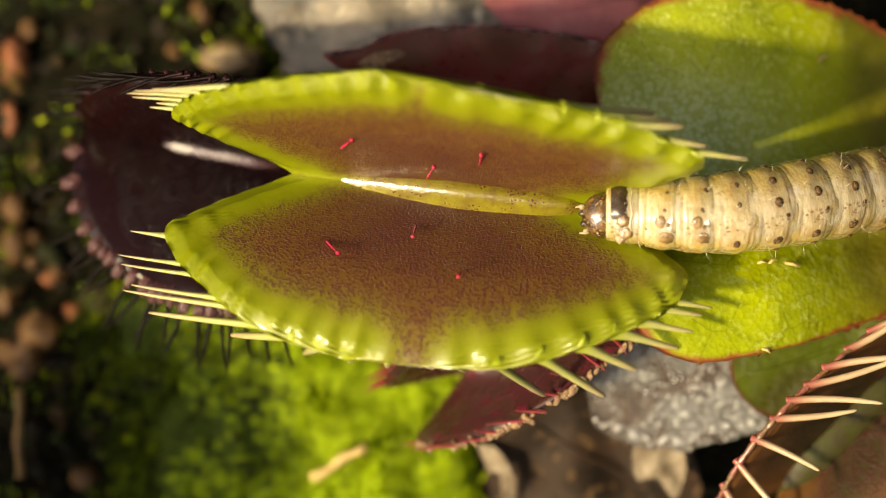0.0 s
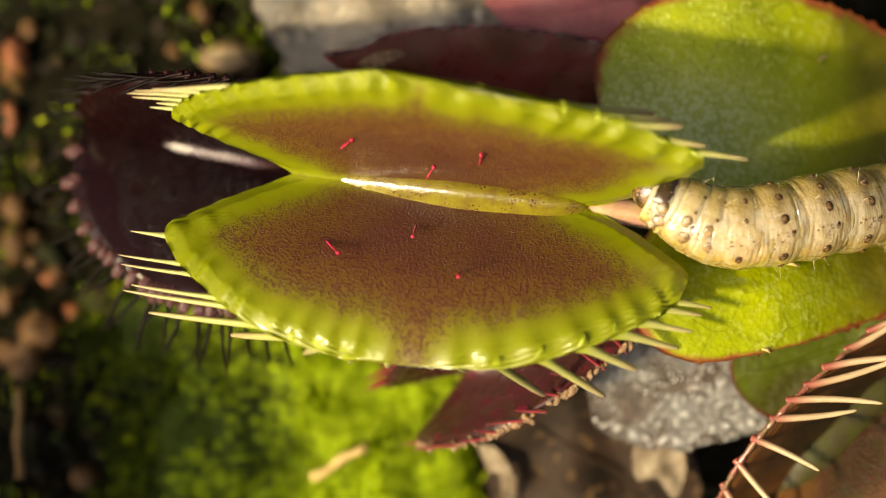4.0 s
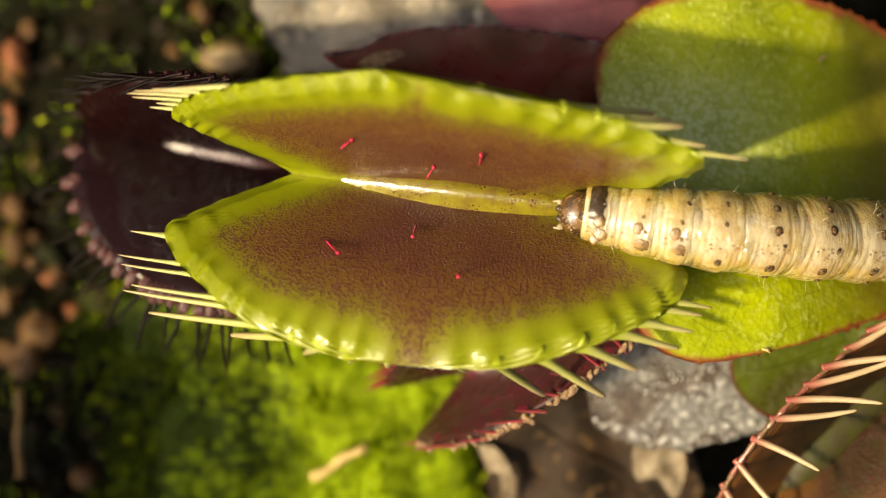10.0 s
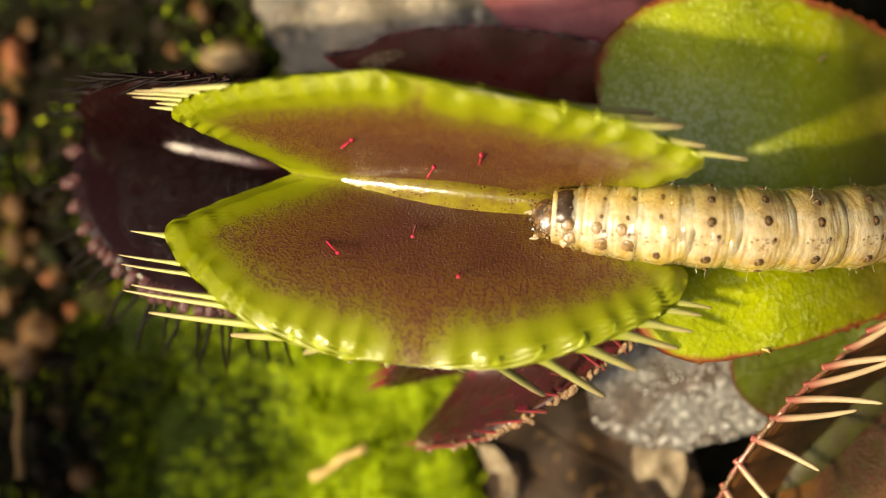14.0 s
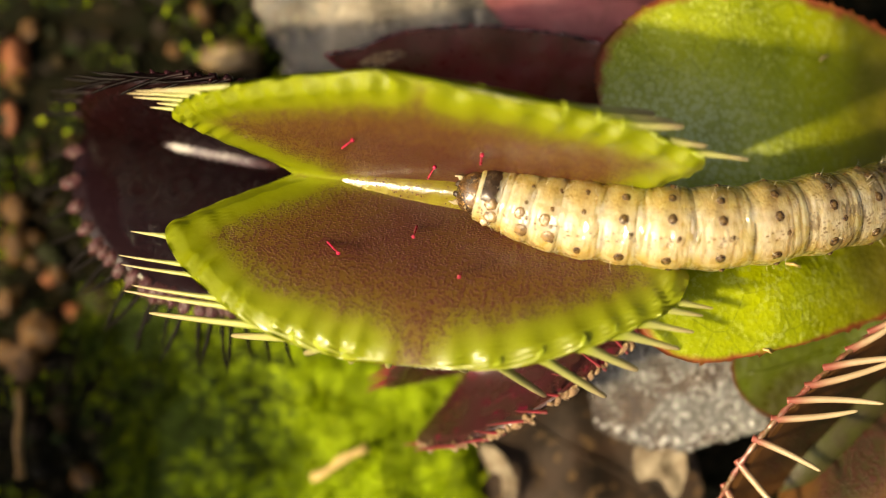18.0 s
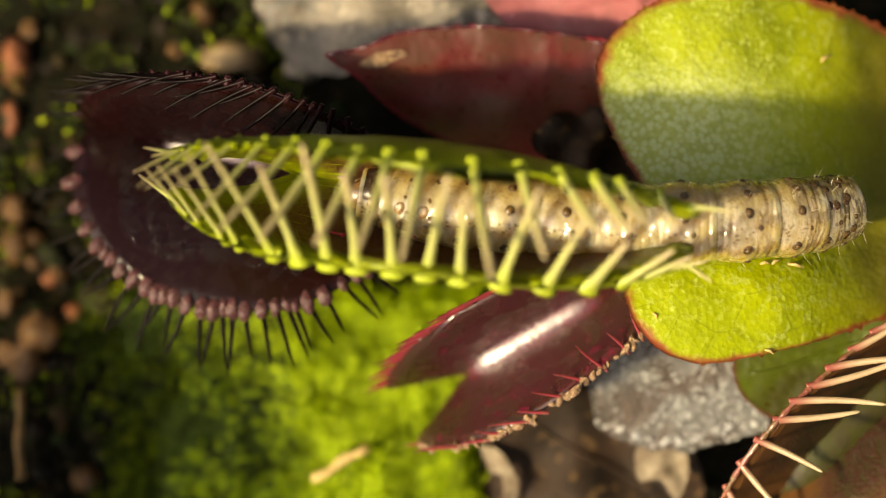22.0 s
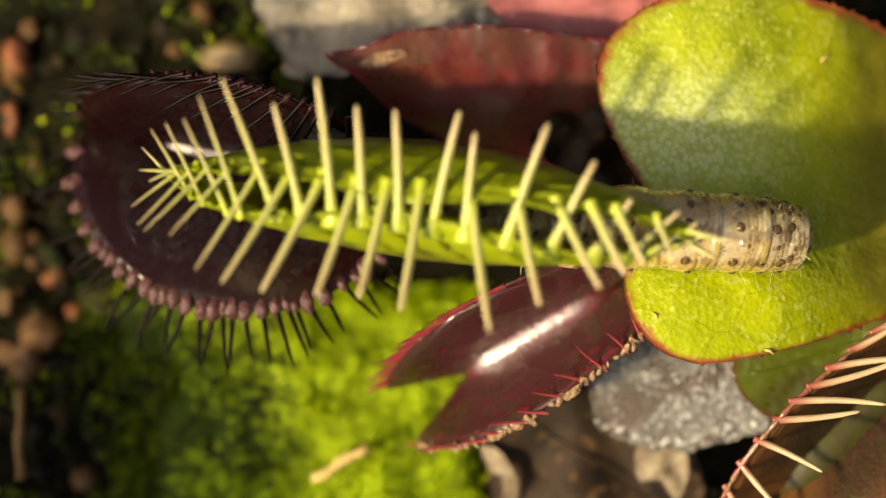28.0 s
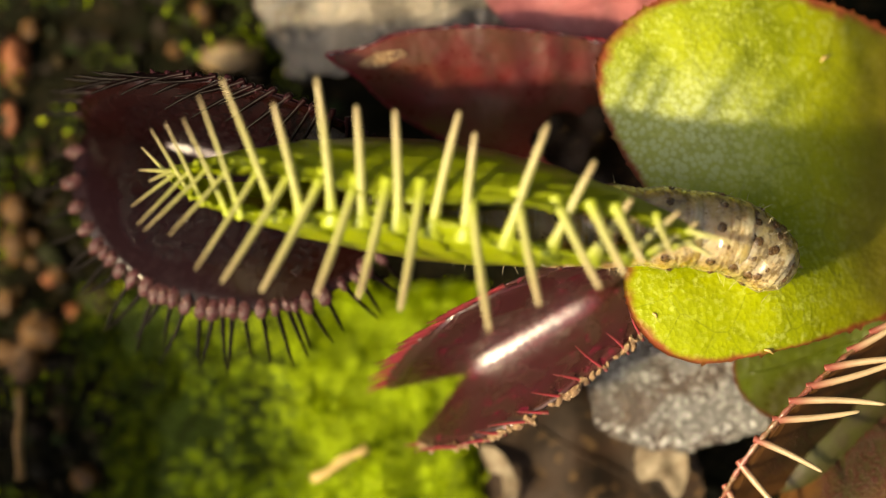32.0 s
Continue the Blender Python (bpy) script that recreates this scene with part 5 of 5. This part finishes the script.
def trap_rows(kind, ref, flip):
    rows = []
    for t in (0, 10, 20, 21.25, 21.4, 21.5, 21.6, 21.7, 21.8, 21.9, 22, 22.2, 22.5, 23, 24, 25, 26.5, 28, 32):
        c = shut_share(t)
        if kind == "piece":
            m = side_turn(flip) @ small(lobe_frame(*ref, c, flip))
        else:
            foot = lobe_frame(-ref if flip else ref, rim_spot(ref, MAIN_RIM[flip]) - (0.36 if flip else 0.5 - 0.25 * ease(ref, 3, 8)), c, flip) @ D((0, 0, 0.04))
            a, b = tooth_ways(ref, flip)
            over = D((0.0, (-0.35 if flip else 0.35), 0.95))
            g = min(1, c * 1.6 if c < 0.4 else 0.64 + 0.6 * (c - 0.4))
            way = (a * (1 - g) ** 2 + over * (2 * g * (1 - g)) + b * g ** 2).normalized()
            m = side_turn(flip) @ Matrix.Translation(foot * MM)
            along = lobe_frame(-ref if flip else ref, rim_spot(ref, MAIN_RIM[flip]) - 0.3, c, flip).to_3x3() @ rim_way(ref, flip)
            m = Matrix.Translation(m.translation) @ turn_to(way, side_turn(flip).to_3x3() @ along)
        rows.append((t, TRAP_TURN @ m))
    return rows


def spine_point(nodes, k):
    """A place on the body's line at ring k, through the neck, rings 4, 7, 10 and the tail."""
    ks = (0.5, 4, 7, 10, 13.6)
    i = 0
    while i < 3 and k > ks[i + 1]:
        i += 1
    h = ks[i + 1] - ks[i]
    t = (k - ks[i]) / h

    def grade(j):
        if j == 0:
            return (nodes[1] - nodes[0]) / (ks[1] - ks[0])
        if j == 4:
            return (nodes[4] - nodes[3]) / (ks[4] - ks[3])
        return 0.5 * ((nodes[j + 1] - nodes[j]) / (ks[j + 1] - ks[j]) + (nodes[j] - nodes[j - 1]) / (ks[j] - ks[j - 1]))
    a, b, p, q = nodes[i], nodes[i + 1], grade(i) * h, grade(i + 1) * h
    place = a * (2 * t ** 3 - 3 * t * t + 1) + p * (t ** 3 - 2 * t * t + t) + b * (3 * t * t - 2 * t ** 3) + q * (t ** 3 - t * t)
    slope_ = a * (6 * t * t - 6 * t) + p * (3 * t * t - 4 * t + 1) + b * (6 * t - 6 * t * t) + q * (3 * t * t - 2 * t)
    return place, slope_


def motions():
    for ob, kind, ref, flip in MOVING:
        walk(ob, trap_rows(kind, ref, flip))
    # seconds, head lift and turn, then x, y of neck, fourth, seventh, tenth ring and tail
    crawl = [
        (0, 0, 8, 8.62, 1.76, 14.2, 1.82, 19.6, 2.66, 25.09, 3.72, 29.29, 4.68),
        (0.5, 0, -1, 8.85, 2.13, 13.67, 1.76, 19.55, 2.38, 25.09, 3.58, 29.49, 4.6),
        (1, 0, -10, 9.35, 2.21, 13.58, 1.82, 19.52, 2.58, 25.09, 3.64, 29.69, 4.52),
        (1.5, 0, -25, 10.25, 2.41, 14.06, 1.29, 19.91, 2.38, 25.65, 3.44, 29.89, 4.44),
        (2, 0, -25, 10.39, 2.35, 14.2, 1.2, 20.08, 2.38, 25.79, 3.41, 30.09, 4.36),
        (2.5, 0, -25, 10.3, 2.1, 14.23, 1.2, 20.19, 2.24, 25.93, 3.37, 30.29, 4.28),
        (3, 0, -25, 10.19, 1.99, 14.31, 0.95, 20.27, 2.1, 26.07, 3.34, 30.49, 4.2),
        (3.5, 0, -25, 10.42, 2.21, 14.37, 1.2, 20.27, 2.24, 26.21, 3.3, 30.69, 4.12),
        (4.5, 0.6, -37.5, 11.51, 2.41, 14.6, 0.78, 20.69, 1.3, 27.02, 1.9, 31.39, 2.58),
        (5.5, 1.2, -50, 12.35, 2.27, 14.84, 0.36, 21.11, 0.36, 27.83, 0.5, 32.09, 1.04),
        (6, 1.2, 10, 12.27, 2.21, 14.79, 0.64, 21.25, 0.53, 27.96, 0.42, 32.21, 0.92),
        (6.5, 0.4, 0, 10.59, 1.99, 14.76, 0.7, 21.39, 0.36, 28.08, 0.34, 32.33, 0.8),
        (7, 0, 0, 10.25, 1.88, 14.7, 0.73, 21.51, 0.34, 28.21, 0.26, 32.45, 0.68),
        (7.5, 0, 3, 10.59, 1.62, 14.67, 1.04, 21.59, 0.25, 28.33, 0.18, 32.57, 0.56),
        (8, 0, 6, 9.88, 1.54, 14.84, 0.87, 21.65, 0, 28.45, 0.1, 32.69, 0.44),
        (8.5, 0, 6, 8.85, 1.62, 14.87, 0.81, 21.79, -0.06, 28.58, 0.02, 32.81, 0.32),
        (9, 0, 4, 8.57, 1.65, 14.39, 0.7, 21.56, 0.14, 28.7, -0.06, 32.93, 0.2),
        (9.5, 0, 6, 8.09, 1.71, 14.23, 0.95, 21.56, 0.08, 28.57, 0.12, 32.79, 0.44),
        (10, 0, 8, 7.45, 1.76, 13.58, 0.92, 21, 0.42, 28.44, 0.29, 32.65, 0.69),
        (10.5, 0, 8, 7.17, 1.88, 13.47, 1.04, 20.92, 0.48, 28.3, 0.47, 32.51, 0.93),
        (11, 0, 8, 6.61, 1.99, 13.3, 0.92, 20.72, 0.53, 28.17, 0.64, 32.37, 1.18),
        (11.5, 0, 6, 6.44, 1.99, 12.99, 0.87, 20.36, 0.7, 26.73, 1.41, 30.69, 1.95),
        (12, 0, 4, 6.3, 1.93, 12.83, 1.04, 18.9, 1.71, 25.29, 2.18, 29.01, 2.72),
        (12.5, 0, 2, 6.31, 1.89, 11.4, 1.29, 17.36, 1.37, 24.87, 2.04, 28.87, 3),
        (13, 0, 0, 6.33, 1.85, 10.5, 1.04, 17.28, 1.32, 24.84, 2.38, 28.73, 3.28),
        (13.5, 0, 7.5, 6.22, 1.71, 10.59, 1.26, 17.56, 1.15, 25.27, 2, 29.43, 2.86),
        (14, 0, 15, 6.1, 1.57, 10.75, 1.26, 17.89, 0.98, 25.71, 1.62, 30.13, 2.44),
        (14.5, 0, 0, 5.82, 1.85, 10.67, 1.29, 17.95, 0.98, 25.73, 1.48, 30.13, 2.3),
        (15.5, 0, 0, 4.4, 2.2, 10.26, 1.32, 17.52, 1.01, 25.02, 1.54, 29.29, 2.51),
        (16.5, 0, 0, 2.97, 2.55, 9.86, 1.34, 17.08, 1.04, 24.31, 1.6, 28.45, 2.72),
        (17, 0, 0, 2.88, 2.66, 9.46, 1.26, 15.09, 1.65, 20.64, 2.18, 23.97, 3.14),
        (17.5, 0, 0, 2.83, 2.69, 8.06, 1.65, 13.41, 1.2, 20.67, 2.41, 24.36, 3.23),
        (18, 0, 0, 2.35, 2.6, 6.94, 1.51, 13.33, 1.06, 20.83, 2.18, 24.75, 3.33),
        (18.5, 0, 0, 0.95, 2.6, 6.19, 1.65, 13.25, 1.12, 20.81, 2.1, 24.64, 3.23),
        (19, 0, 0, -0.5, 2.49, 5.71, 1.68, 13.08, 1.04, 20.75, 2.02, 24.53, 3.14),
        (19.5, 0, 0, -1.46, 2.6, 5.32, 1.74, 12.8, 0.95, 20.58, 1.9, 23.97, 2.86),
        (20, 0, 0, -2.16, 2.77, 4.9, 1.65, 12.29, 0.95, 19.35, 2.38, 21.42, 2.38),
        (20.5, 0, 0, -2.44, 2.88, 3.98, 1.85, 9.38, 1.32, 16.3, 2.24, 20.08, 2.58),
        (21, 0, 0, -2.83, 2.83, 2.07, 1.82, 8.6, 1.15, 16.89, 1.9, 20.5, 2.44),
        (21.5, 0, 0, -3.19, 2.83, 1.04, 1.85, 8.82, 1.15, 17.05, 1.76, 20.64, 2.44),
        (22, 0, 0, -3.47, 2.69, 0.98, 1.99, 8.65, 1.26, 16.89, 1.6, 20.53, 2.21),
        (22.5, 0, 0, -3.61, 2.59, 0.9, 2.04, 8.61, 1.26, 16.79, 1.51, 20.43, 2.3),
        (23, 0, 0, -3.75, 2.49, 0.87, 2.04, 8.57, 1.26, 16.69, 1.43, 20.33, 2.38),
        (23.5, 0, 0, -3.68, 2.35, 0.76, 1.97, 8.33, 1.26, 15.88, 1.3, 19.34, 2.03),
        (24, 0, 0, -3.61, 2.21, 0.64, 1.9, 7.56, 1.26, 14.87, 1.18, 18.34, 1.68),
        (24.5, 0, 0, -3.52, 2.18, 0.56, 1.86, 7.32, 1.26, 14.92, 0.94, 18.62, 1.29),
        (25, 0, 0, -3.44, 2.14, 0.48, 1.82, 7.6, 1.26, 15.2, 0.7, 18.9, 0.9),
        (25.5, 0, 0, -3.35, 2.11, 0.47, 1.8, 7.81, 1.26, 15.51, 0.53, 19.21, 0.76),
        (26.5, 0, 0, -3.17, 2.04, 0.46, 1.76, 7.14, 1.25, 14.74, 0.63, 18.44, 0.59),
        (27.5, 0, 0, -3, 1.97, 0.07, 1.73, 6.37, 1.24, 13.97, 0.73, 17.67, 0.42),
        (28, 0, 0, -2.91, 1.93, 0.13, 1.71, 6.43, 1.23, 14.03, 0.84, 17.73, 0.56),
        (28.5, 0, 0, -2.88, 1.93, 0.45, 1.71, 7.29, 1.23, 14.89, 0.64, 18.59, 0.34),
        (29, 0, 0, -2.84, 1.92, 0.45, 1.71, 7.62, 1.23, 15.45, 0.59, 19.15, 0.2),
        (29.5, 0, 0, -2.81, 1.91, 0.45, 1.71, 7.61, 1.23, 15.45, 0.59, 19.15, 0.28),
        (30, 0, 0, -2.77, 1.9, 0.45, 1.71, 7.6, 1.23, 15.45, 0.59, 19.15, 0.36),
        (30.5, 0, 0, -2.74, 1.9, 0.45, 1.71, 7.59, 1.23, 15.23, 0.59, 18.93, 0.42),
        (31, 0, 0, -2.7, 1.89, 0.07, 1.71, 6.37, 1.23, 13.97, 0.73, 17.67, 0.48),
        (31.5, 0, 0, -2.67, 1.88, -0.49, 1.71, 5.81, 1.23, 13.41, 0.81, 17.11, -0.08),
        (32, 0, 0, -2.63, 1.88, -0.71, 1.71, 5.59, 1.23, 13.19, 0.87, 16.89, -1.06),
    ]
    for ob, k in SEGMENTS:
        rows = []
        for t, lift, turn, *xy in crawl:
            nodes = [D((xy[2 * i], xy[2 * i + 1])) for i in range(5)]
            place, way = spine_point(nodes, max(k, 0.5) if k else 0.5)
            heading = math.degrees(math.atan2(way.y, way.x))
            z = lift * max(0, 1 - k / 3) + (-0.15 if k > 10 else 0) - stalk_drop(place.x)
            if k == 0:
                heading += turn
            z += 0.05 * min(11, place.x)
            pitch = (-2.8 if place.x < 11 else 0) + math.degrees(math.atan((stalk_drop(place.x + 0.5) - stalk_drop(place.x - 0.5)) * math.cos(radians(heading))))
            rows.append((t, pose(place.x * MM, place.y * MM, (z - 0.35) * MM, 0, pitch, heading)))
        walk(ob, rows)


motions()
